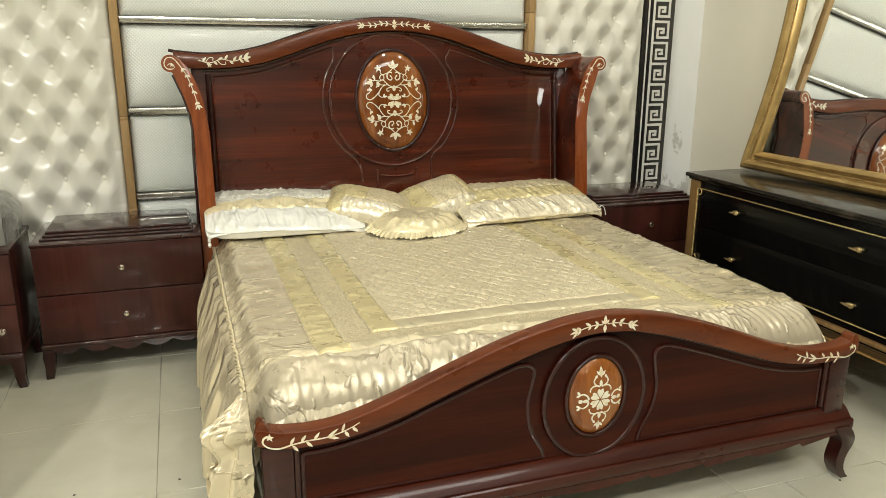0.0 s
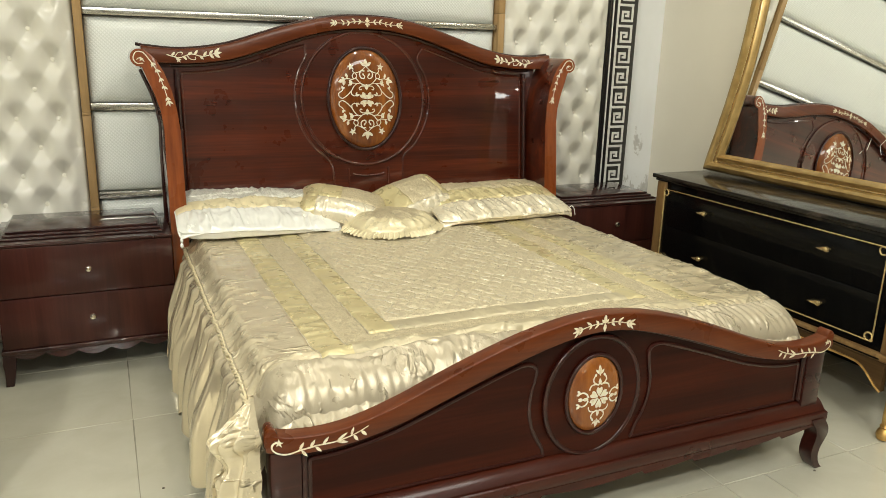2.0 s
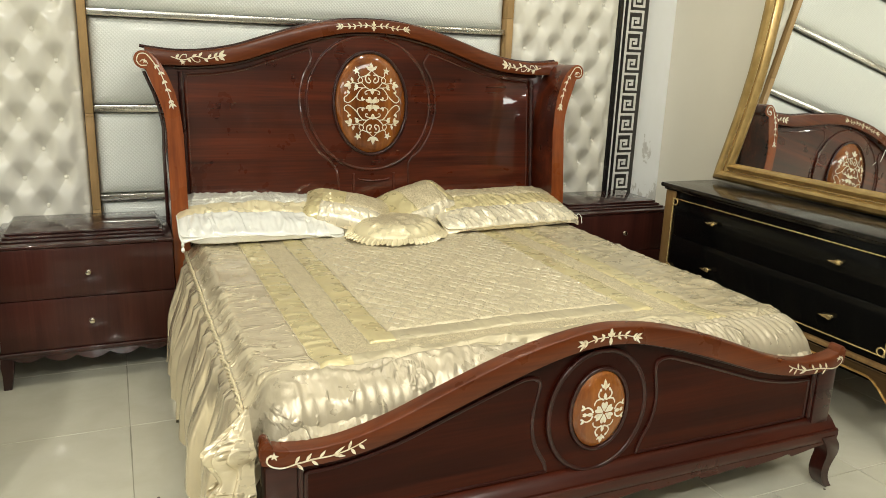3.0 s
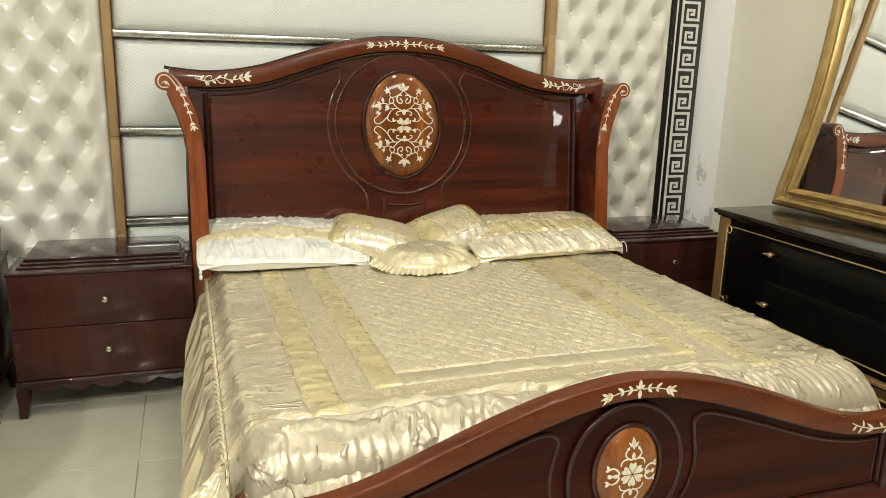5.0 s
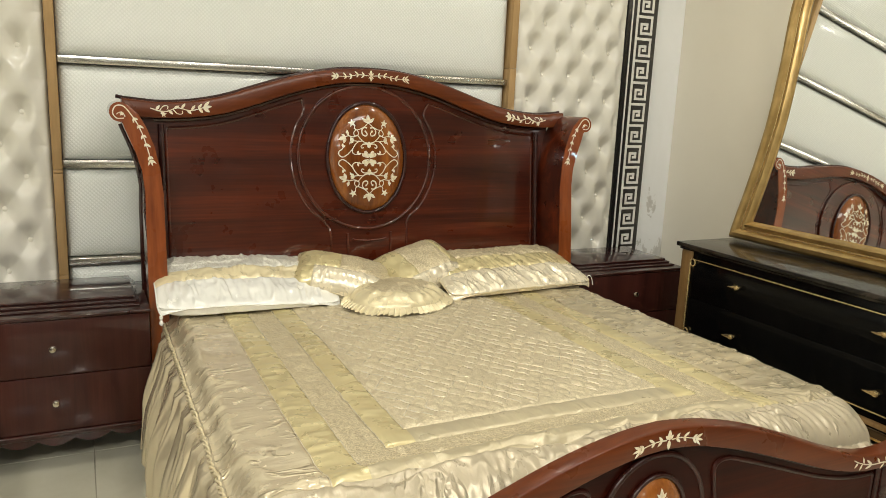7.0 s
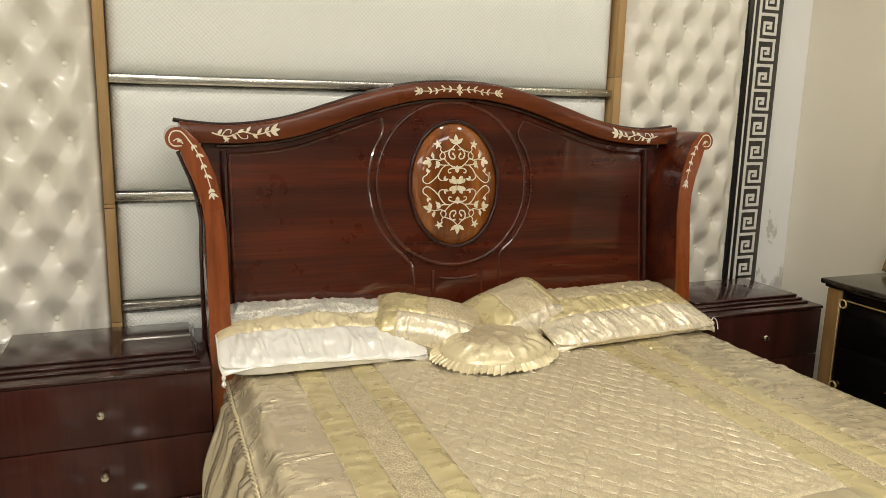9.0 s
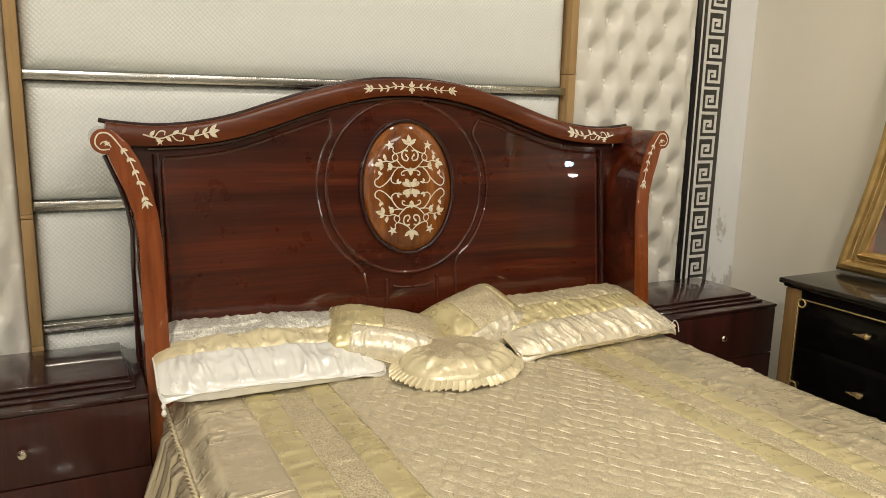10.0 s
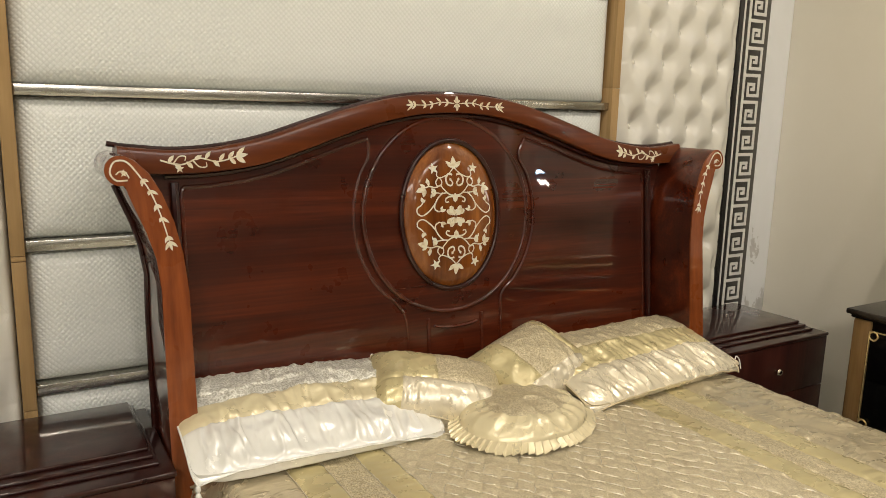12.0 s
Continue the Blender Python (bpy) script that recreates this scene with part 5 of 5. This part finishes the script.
pillow("pillow", "plump ivory satin pillow with lace, leaning on the headboard", (0.436, 3.522, 0.674), 1, 15, 0, 0.735, 0.41, 0.114, banded([(0.40, M_SATIN_IVORY, "satin_panel"), (0.19, M_SATIN_STRAW, "gold_band"), (0.41, M_LACE_WHITE, "lace_panel")]), 1.3, "pillow", [(0, 0)], rest=0.590, bank=2.6, crumple=1.35)
gold = pillow("pillow", "plump pale-gold satin pillow with lace, leaning on the headboard", (1.650, 3.470, 0.664), 4, 14, 0, 0.800, 0.40, 0.118, banded([(0.38, M_SATIN_PALE, "satin_panel"), (0.24, M_SATIN_GOLD, "gold_band"), (0.38, M_LACE, "lace_panel")]), 5.1, lean=0.35, rest=0.592)
part("cord_end", tube(B(), spline([(2.045, 3.345, 0.628), (2.062, 3.352, 0.635), (2.078, 3.350, 0.618), (2.083, 3.345, 0.585)], 5), 0.0022, 6), M_SATIN_IVORY, gold, "loose white cord end")
pillow("cushion", "small gold satin cushion with a bead tassel, leaning on the headboard", (0.848, 3.500, 0.668), 4, 22, -26, 0.425, 0.27, 0.160, [(0.20, 1.0, 0.0, 0.34, M_SATIN_PALE, "satin_panel"), (0.0, 0.20, 0.0, 0.34, M_SATIN_GOLD, "gold_band"), (0.0, 0.46, 0.34, 1.0, M_SATIN_GOLD, "gold_band"), (0.46, 1.0, 0.34, 1.0, M_LACE, "lace_panel")], 8.2, "cushion", [(0, 1)], crumple=0.4)
pillow("cushion", "small gold and lace satin cushion standing on its corner", (1.222, 3.515, 0.680), -8, 27, 26, 0.38, 0.30, 0.16, [(0.0, 1.0, 0.0, 0.22, M_SATIN_PALE, "satin_panel"), (0.0, 0.30, 0.22, 1.0, M_SATIN_GOLD, "gold_band"), (0.30, 0.80, 0.22, 1.0, M_LACE, "lace_panel"), (0.80, 1.0, 0.22, 1.0, M_SATIN_GOLD, "gold_band")], 11.7, "cushion", [(1, 0)], crumple=0.4)


def ruffled_cushion():
    cx, cy, cz = 1.030, 3.290, 0.622
    t = thing("ruffled_cushion", (cx, cy, 0.59), "round gold satin cushion with a pleated ruffle, lying on the bedspread", "cushion")
    m = pose(cx, cy, cz, 2, 0, 8)

    def rim(a):
        return 0.205 * (1 + 0.05 * math.cos(2 * a)), 0.172 * (1 + 0.06 * math.sin(a))

    def top(u, v, lo, hi, up=1):
        a = 2 * math.pi * u
        f = lo + (hi - lo) * v
        rx, ry = rim(a)
        x, y = rx * f * math.cos(a), ry * f * math.sin(a)
        z = 0.060 * max(0, 1 - f ** 2.8) ** 0.6
        z += up * (0.006 * f * (1 - f ** 4) * (1 - 2 * abs(math.sin(a * 9 + 2 * n3(a, 0, 1)))) * smoothstep(0.35, 0.8, f) + 0.006 * n3(f * 4 * math.cos(a), f * 4 * math.sin(a), 3))
        z += up * 0.007 * crease(x * 11 + y * 4, y * 7 - x * 6, 3, 1.6) * (1 - f ** 4)
        return m @ Vector((x, y, up * z))

    part("lace_panel", sheet(B(), 90, 12, lambda u, v: top(u, v, 0.003, 0.62), wrap=True), M_LACE, t, smooth=120)
    part("satin_panel", sheet(B(), 160, 18, lambda u, v: top(u, v, 0.62, 1.0), wrap=True), M_SATIN_STRAW, t, smooth=120)
    part("back", sheet(B(), 48, 6, lambda u, v: top(u, v, 0.02, 1.0, -0.5), wrap=True), M_SATIN, t, smooth=120)

    # flat pleats laid one over the next
    def ruffle(u, v):
        a = 2 * math.pi * u
        rx, ry = rim(a)
        ph = a * 58 / (2 * math.pi) + 0.5 * n3(a * 2, 0, 2)
        saw = ph - math.floor(ph)
        pl = (saw / 0.82 if saw < 0.82 else (1 - saw) / 0.18) - 0.5
        k = 1 + 0.165 * v * (1 + 0.12 * n3(a * 6, 2, 2))
        return m @ Vector((rx * k * math.cos(a), ry * k * math.sin(a), 0.004 - 0.020 * v + 0.0080 * pl * (0.35 + 0.65 * v) + 0.010 * v * n3(3 * math.cos(a), 3 * math.sin(a), 4)))

    part("ruffle", sheet(B(), 1160, 5, ruffle, wrap=True), M_SATIN_STRAW, t, "pleated gold ruffle", smooth=50)


ruffled_cushion()


# ---- bedside cabinets ----
def scallops(x0, x1, low, n, depth):
    """The lower edge of an apron in five hanging lobes."""
    return [(x0 + (x1 - x0) * k / n, low + depth * (1 - abs(math.sin(k / n * math.pi * 5))) + 0.25 * depth * math.cos(k / n * math.pi * 2)) for k in range(n + 1)]


def nightstand(cx, label, y=3.430):
    t = thing("nightstand", (cx, y + 0.22, 0), label, "nightstand", "bedside cabinets")
    a, b, back = cx - 0.345, cx + 0.345, 3.885 - 3.430 + y
    part("body", boxed(a, b, y + 0.020, back, 0.160, 0.600, bevel=0.004), M_STANDBODY, t)
    part("top", boxed(a - 0.002, b + 0.002, y - 0.004, back, 0.600, 0.615, bevel=0.005, seg=3), M_STAND, t)
    part("step", boxed(a + 0.030, b - 0.030, y + 0.050, back - 0.002, 0.615, 0.624, bevel=0.004, seg=3), M_STAND, t)
    part("step", boxed(a + 0.040, b - 0.040, y + 0.078, back - 0.004, 0.624, 0.634, bevel=0.004, seg=3), M_STAND, t)
    part("slab", boxed(a + 0.048, b - 0.048, y + 0.105, back - 0.006, 0.634, 0.645, bevel=0.004, seg=3), M_STAND, t, "glossy raised top slab")
    for z0, z1, kz in ((0.165, 0.381, 0.282), (0.385, 0.598, 0.494)):
        d = part("drawer_front", boxed(a + 0.003, b - 0.003, y, y + 0.022, z0, z1, bevel=0.003), M_STANDBODY, t)
        part("knob", lathe(B(), [(0.006, 0), (0.005, 0.010), (0.012, 0.016), (0.0145, 0.023), (0.011, 0.030), (0.003, 0.033)], (cx + 0.006, y + 0.001, kz), 16, "-y"), M_KNOB, d, "round pale metal knob")
    part("base_moulding", boxed(a - 0.006, b + 0.006, y - 0.008, back, 0.140, 0.163, bevel=0.007, seg=3), M_STAND, t)
    part("apron", fringe(scallops(a + 0.03, b - 0.03, 0.112, 90, 0.022), 0.142, y - 0.002, y + 0.018), M_STAND, t, "scalloped apron")
    for sx in (-1, 1):
        for yy in (y + 0.026, back - 0.028):
            path = [(0.322, 0.142, 0.052), (0.330, 0.100, 0.046), (0.326, 0.050, 0.034), (0.334, 0.0, 0.032)]
            p = [(cx + sx * (x + w / 2), z) for x, z, w in path] + [(cx + sx * (x - w / 2), z) for x, z, w in path][::-1]
            part("leg", prism(B(), p, yy - 0.024, yy + 0.024, 0.004), M_STAND, t)
    return t


nightstand(-0.290, "dark mahogany bedside cabinet with two drawers and stepped glossy top")
nightstand(2.412, "dark mahogany bedside cabinet with two drawers between bed and dresser")


def spare_cabinet(x1, y, depth, tall, label, knobs):
    """A dark cabinet with two drawers, its front towards -y."""
    a, b, back = x1 - 0.66, x1, y + depth
    cx = (a + b) / 2
    t = thing("cabinet", (cx, y + depth / 2, 0), label, "cabinet")
    part("body", boxed(a, b - 0.004, y + 0.02, back, 0.16, tall - 0.023, bevel=0.004), M_STANDBODY, t)
    part("top", boxed(a - 0.004, b + 0.004, y - 0.006, back, tall - 0.023, tall, bevel=0.007, seg=3), M_STAND, t)
    half = (tall - 0.03 + 0.165) / 2
    for z0, z1 in ((0.165, half - 0.002), (half + 0.002, tall - 0.026)):
        d = part("drawer_front", boxed(a + 0.003, b - 0.003, y, y + 0.022, z0, z1, bevel=0.003), M_STANDBODY, t)
        for kx in knobs:
            part("knob", lathe(B(), [(0.006, 0), (0.005, 0.010), (0.013, 0.016), (0.0155, 0.023), (0.011, 0.031), (0.003, 0.034)], (x1 + kx, y + 0.001, (z0 + z1) / 2), 16, "-y"), M_KNOB, d, "round pale metal knob")
    part("base_moulding", boxed(a - 0.006, b + 0.002, y - 0.008, back, 0.140, 0.163, bevel=0.007, seg=3), M_STAND, t)
    part("apron", fringe(scallops(a + 0.03, b - 0.03, 0.108, 60, 0.020), 0.142, y - 0.002, y + 0.018), M_STAND, t, "scalloped apron")
    for sx in (-1, 1):
        for yy in (y + 0.026, back - 0.028):
            path = [(0.300, 0.142, 0.052), (0.306, 0.100, 0.046), (0.300, 0.050, 0.034), (0.310, 0.0, 0.032)]
            p = [(cx + sx * (x + w / 2), z) for x, z, w in path] + [(cx + sx * (x - w / 2), z) for x, z, w in path][::-1]
            part("leg", prism(B(), p, yy - 0.024, yy + 0.024, 0.004), M_STAND, t)
    return t


def wrapped_bundle():
    cx, cy, z0 = -0.86, 3.60, 0.622
    t = thing("wrapped_bundle", (cx, cy, z0), "dark bundle wrapped in crumpled clear plastic film", "bundle")

    def film(u, v):
        a = 2 * math.pi * u
        f = math.sin(v * math.pi * 0.5) ** 0.55
        c, s = math.cos(a), math.sin(a)
        k = 1 / max(abs(c), abs(s)) ** 0.7
        n = 1 + 0.10 * n3(c * 2.5, s * 2.5, v * 3) + 0.05 * n3(c * 9, s * 9, v * 6)
        z = z0 + 0.002 + 0.185 * math.cos(v * math.pi * 0.5) ** 0.45 * (1 + 0.10 * n3(c * 3, s * 3, v * 2 + 5))
        return (cx + 0.165 * f * k * n * c, cy + 0.20 * f * k * n * s, z)

    part("film", sheet(B(), 56, 22, film, wrap=True), M_FILM, t, "greyish crumpled plastic film", smooth=22)
    part("filling", boxed(cx - 0.13, cx + 0.13, cy - 0.17, cy + 0.15, z0 + 0.001, z0 + 0.14, bevel=0.03, seg=3), M_KEYBLACK, t)


spare_cabinet(-0.700, 3.375, 0.46, 0.620, "dark mahogany drawer cabinet with pale knobs beside the bedside cabinet", (-0.60, -0.062))
# unseen cabinet, added so that its shadow falls across the floor at the left
spare_cabinet(-0.775, 1.965, 0.50, 0.900, "added tall dark cabinet, out of view, that shades the floor", (-0.50, -0.15))
wrapped_bundle()


# ---- dresser and mirror ----
DY0, DY1 = 1.745, 3.155


def dresser():
    t = thing("dresser", (2.72, 2.455, 0), "black lacquered dresser with gold lines, gilded legs and marbled black top", "dresser")
    xf, xb = 2.455, 3.03
    part("body", boxed(xf + 0.012, xb, DY0 + 0.045, DY1 - 0.03, 0.345, 0.796, bevel=0.004), M_BLACK, t)
    top = B()
    box(top, xf - 0.022, xb + 0.02, DY0 - 0.03, DY1 + 0.022, 0.803, 0.824, bevel=0.006, seg=3)
    part("top", top, M_BLACKTOP, t, "glossy black marbled top")
    part("top_moulding", boxed(xf - 0.008, xb + 0.01, DY0 - 0.015, DY1 + 0.008, 0.790, 0.803, bevel=0.004, seg=2), M_BLACKTOP, t)
    for y0, y1 in ((DY1 - 0.066, DY1), (DY0, DY0 + 0.060)):
        part("corner_post", boxed(xf - 0.004, xf + 0.07, y0, y1, 0.345, 0.790, bevel=0.010, seg=3), M_LEG_TAN, t, "tan wooden corner post")
    for z0, z1, kz in ((0.385, 0.5665, 0.459), (0.5685, 0.748, 0.686)):
        d = part("drawer_front", boxed(xf, xf + 0.02, 1.845, 3.085, z0, z1, bevel=0.0025), M_BLACK, t)
        for ky in (2.100, 2.795):
            bm = lathe(B(), [(0.006, 0), (0.005, 0.008), (0.010, 0.013), (0.0125, 0.019), (0.010, 0.026), (0.003, 0.029)], (xf + 0.001, ky - 0.012, kz), 14, "-x")
            tube(bm, [(xf - 0.014, ky - 0.004, kz), (xf - 0.014, ky + 0.018, kz - 0.004), (xf - 0.010, ky + 0.046, kz - 0.006)], lambda f: 0.0095 * (1 - f) + 0.0015, 8)
            part("pull", bm, M_GOLDLINE, d, "small gilded leaf-shaped pull")
    lines = [(1.842, 3.088, 0.381, 0.381), (1.842, 3.088, 0.754, 0.754), (1.842, 1.842, 0.381, 0.754), (3.088, 3.088, 0.381, 0.754)]
    for y0, y1, z0, z1 in lines:
        part("gold_line", tube(B(), [(xf - 0.003, y0 + (y1 - y0) * f, z0 + (z1 - z0) * f) for f in (0, 0.5, 1)], 0.0034, 8), M_GOLDLINE, t)
    for y0 in (1.842, 3.088):
        for z0 in (0.381, 0.754):
            sy, sz = (1 if y0 < 2 else -1), (1 if z0 < 0.5 else -1)
            curl = [(xf - 0.004, y0 + sy * (0.016 + 0.016 * math.cos(a)), z0 + sz * (0.016 + 0.016 * math.sin(a))) for a in np.linspace(0, 2 * math.pi, 22)[:-1]]
            part("corner_curl", tube(B(), curl, 0.004, 6, closed=True), M_GOLDLINE, t)
    # black board added below the body, stands in for the dark shade there
    part("shade_board", boxed(xb - 0.02, xb, DY0 + 0.06, DY1 - 0.06, 0.02, 0.344), M_BLACK, t)
    # gilded base
    part("base_moulding", boxed(xf - 0.012, xb, DY0 - 0.008, DY1 + 0.004, 0.318, 0.346, bevel=0.008, seg=3), M_LEG_TAN, t)
    part("base_line", boxed(xf - 0.016, xf - 0.010, DY0 + 0.05, DY1 - 0.05, 0.326, 0.331), M_BLACK, t)
    low = []
    mid = (DY0 + DY1) / 2
    for y in np.linspace(DY0 + 0.03, DY1 - 0.03, 60):
        d = min(y - DY0, DY1 - y)
        low.append((y, 0.283 - 0.085 * smoothstep(0.17, 0.02, d) ** 1.5))
    bm = B()
    pts = [(DY0 + 0.03, 0.318)] + low + [(DY1 - 0.03, 0.318)]
    a = [bm.verts.new((xf - 0.002, y, z)) for y, z in pts]
    b = [bm.verts.new((xf + 0.022, y, z)) for y, z in pts]
    bm.faces.new(a)
    bm.faces.new(b[::-1])
    for i in range(len(pts)):
        j = (i + 1) % len(pts)
        bm.faces.new((a[i], a[j], b[j], b[i]))
    part("apron", bm, M_APRON, t, "arched dark walnut apron with a gold edge")
    part("apron_edge", tube(B(), [(xf - 0.003, y, z) for y, z in low], 0.005, 6), M_GOLD, t)
    for y in (DY0 - 0.002, DY1 - 0.012):
        for x in (xf + 0.028, xb - 0.04):
            bm = B()
            s = 1 if y < 2.5 else -1
            path = [(0.036, 0.320, -0.010), (0.034, 0.25, -0.006), (0.026, 0.18, 0.0), (0.019, 0.10, 0.006), (0.017, 0.062, 0.008)]
            tube(bm, spline([(x + 0.012, y + s * o, z) for r, z, o in path], 4), lambda f: 0.037 - 0.021 * f ** 0.7, 10)
            leg = part("leg", bm, M_GOLD, t, "gilded carved leg")
            part("ball_foot", lathe(B(), [(0.012, 0.0), (0.026, 0.006), (0.031, 0.022), (0.027, 0.038), (0.018, 0.050), (0.022, 0.058), (0.016, 0.068)], (x + 0.012, y + s * 0.008, 0), 18), M_GOLD, leg)
            for k in range(5):
                z = 0.285 - 0.024 * k
                part("carved_leaf", tube(B(), spline([(x - 0.024 + 0.003 * k, y - 0.018 + 0.004 * k, z), (x - 0.030 + 0.003 * k, y, z + 0.012), (x - 0.022 + 0.003 * k, y + 0.020 - 0.003 * k, z - 0.004)], 4), lambda f: 0.002 + 0.006 * math.sin(math.pi * f), 6), M_GOLD, leg)
    return t


dresser()

LEAN_N = Vector((-0.9904, 0, 0.1380))


def mirror_point(y, z, out=0.0):
    """A place on the leaning glass, and so far out in front of it."""
    return Vector((2.6755 + 0.1393 * z, y, z)) + out * LEAN_N


def mirror():
    yc = 2.380
    t = thing("mirror", tuple(mirror_point(yc, 0.826)), "large mirror in a moulded gilt frame, leaning on the dresser", "mirror")
    half = [(0.83, 0.790), (0.90, 0.782), (1.03, 0.760), (1.20, 0.735), (1.40, 0.715), (1.65, 0.712), (1.92, 0.722), (2.05, 0.715)]
    zs = [0.83 + (2.05 - 0.83) * k / 24 for k in range(25)]
    side = [(yc + curve_at(half, z), z) for z in zs]
    arch = [(yc + 0.715 * math.cos(a), 2.05 + 0.22 * math.sin(a) ** 0.8) for a in np.linspace(0.05, math.pi - 0.05, 30)]
    path = side + arch + [(2 * yc - y, z) for y, z in side[::-1]] + [(yc + 0.79 - 1.58 * (1 - k / 20), 0.83) for k in range(1, 20)]
    path = path[::1]
    n = len(path)
    prof = [(0.0, 0.0), (0.0, 0.022), (0.010, 0.036), (0.026, 0.040), (0.040, 0.034), (0.048, 0.020), (0.056, 0.017), (0.064, 0.026), (0.074, 0.029), (0.084, 0.020), (0.090, 0.006), (0.096, 0.003)]
    bm = B()
    rings = []
    c = Vector((yc, 1.4))
    for i in range(n):
        p = Vector(path[i])
        d1, d2 = (p - Vector(path[i - 1])).normalized(), (Vector(path[(i + 1) % n]) - p).normalized()
        n1, n2 = Vector((-d1.y, d1.x)), Vector((-d2.y, d2.x))
        q = (n1 + n2).normalized()
        if q.dot(c - p) < 0:
            q = -q
        q = q / max(0.6, abs(q.dot(n1)))
        rings.append([bm.verts.new(mirror_point(p.x + q.x * w, p.y + q.y * w, h)) for w, h in prof])
    for i in range(n):
        a, b = rings[i], rings[(i + 1) % n]
        for k in range(len(prof) - 1):
            bm.faces.new((a[k], a[k + 1], b[k + 1], b[k]))
    part("frame", bm, M_GILT, t, "moulded gilt wooden frame", smooth=30)
    bm = B()
    tube(bm, [mirror_point(y, z, 0.020) for y, z in [((y - yc) * 0.925 + yc, 0.83 + (z - 0.83) * 0.955 + 0.052) for y, z in path]], 0.004, 6, closed=True)
    part("frame_bead", bm, M_GOLDLINE, t)
    inner = [((y - yc) * 0.93 + yc, 0.86 + (z - 0.83) * 0.95) for y, z in path]
    bm = B()
    bm.faces.new([bm.verts.new(mirror_point(y, z, 0.002)) for y, z in inner])
    glass = part("glass", bm, M_MIRROR, t, "clear mirror glass")
    bm = B()
    a = [bm.verts.new(mirror_point(y, z, -0.004)) for y, z in path]
    b = [bm.verts.new(mirror_point(y, z, -0.018)) for y, z in path]
    bm.faces.new(a)
    bm.faces.new(b[::-1])
    for i in range(n):
        bm.faces.new((a[i], b[i], b[(i + 1) % n], a[(i + 1) % n]))
    part("backing", bm, M_LEG_TAN, t)
    bm = B()
    for pts in (((2.27, 1.05), (2.262, 1.10)), ((2.20, 1.04), (2.215, 1.075), (2.19, 1.11)), ((2.14, 1.03), (2.125, 1.09)), ((2.30, 1.03), (2.29, 1.045)), ((2.06, 1.02), (2.05, 1.07))):
        tube(bm, [mirror_point(y, z, 0.003) for y, z in pts], 0.0006, 5)
    part("marker_strokes", bm, M_CHALK, glass, "faint white marker strokes")


mirror()


# ---- floor, laid in tiles ----
def floor():
    bm = boxed(WW - 0.15, WFAR + 0.15, WS - 0.15, WN + 0.15, -0.12, -0.0025)
    f = solo("floor", bm, M_GROUT, "polished beige square floor tiles with dark joints", "floor", "structure")
    px, py, gap = 0.6125, 0.605, 0.0024
    xs = [-0.165 + px * k for k in range(-8, 11)]
    ys = [1.743 + py * k for k in range(-14, 5)]
    me = finish(boxed(-px / 2 + gap / 2, px / 2 - gap / 2, -py / 2 + gap / 2, py / 2 - gap / 2, -0.010, 0.0, bevel=0.0012, seg=1), M_TILE, "tile")
    cut = {}
    for x in xs:
        for y in ys:
            x0, x1, y0, y1 = max(x, WW), min(x + px, WE if y > 1.2 else WFAR), max(y, WS), min(y + py, WN)
            if x1 - x0 < 0.02 or y1 - y0 < 0.02 or (x > 3.4 and y > 1.0):
                continue
            if x1 - x0 > px - 0.01 and y1 - y0 > py - 0.01 and not (abs(x - 1.6725) < 0.01 and abs(y - 1.138) < 0.01):
                piece("tile", me, f, (x + px / 2, y + py / 2, 0))
                continue
            spans = [(x0, 1.862), (1.862, x1)] if abs(x - 1.6725) < 0.01 and abs(y - 1.138) < 0.01 else [(x0, x1)]
            for a, b in spans:
                w, d = round(b - a, 4), round(y1 - y0, 4)
                if (w, d) not in cut:
                    cut[w, d] = finish(boxed(-w / 2 + gap / 2, w / 2 - gap / 2, -d / 2 + gap / 2, d / 2 - gap / 2, -0.010, 0.0, bevel=0.0012, seg=1), M_TILE, "tile")
                piece("tile", cut[w, d], f, ((a + b) / 2, (y0 + y1) / 2, 0))
    for x, y in ((-0.093, 2.418), (-0.42, 2.43), (2.049, 1.69)):
        solo("dirt_speck", lathe(B(), [(0.005, 0.0006), (0.004, 0.0022), (0.001, 0.003)], (x, y, 0), 9), M_SPECK, "tiny dark speck of dirt on the floor", "dirt", "stuff")


floor()
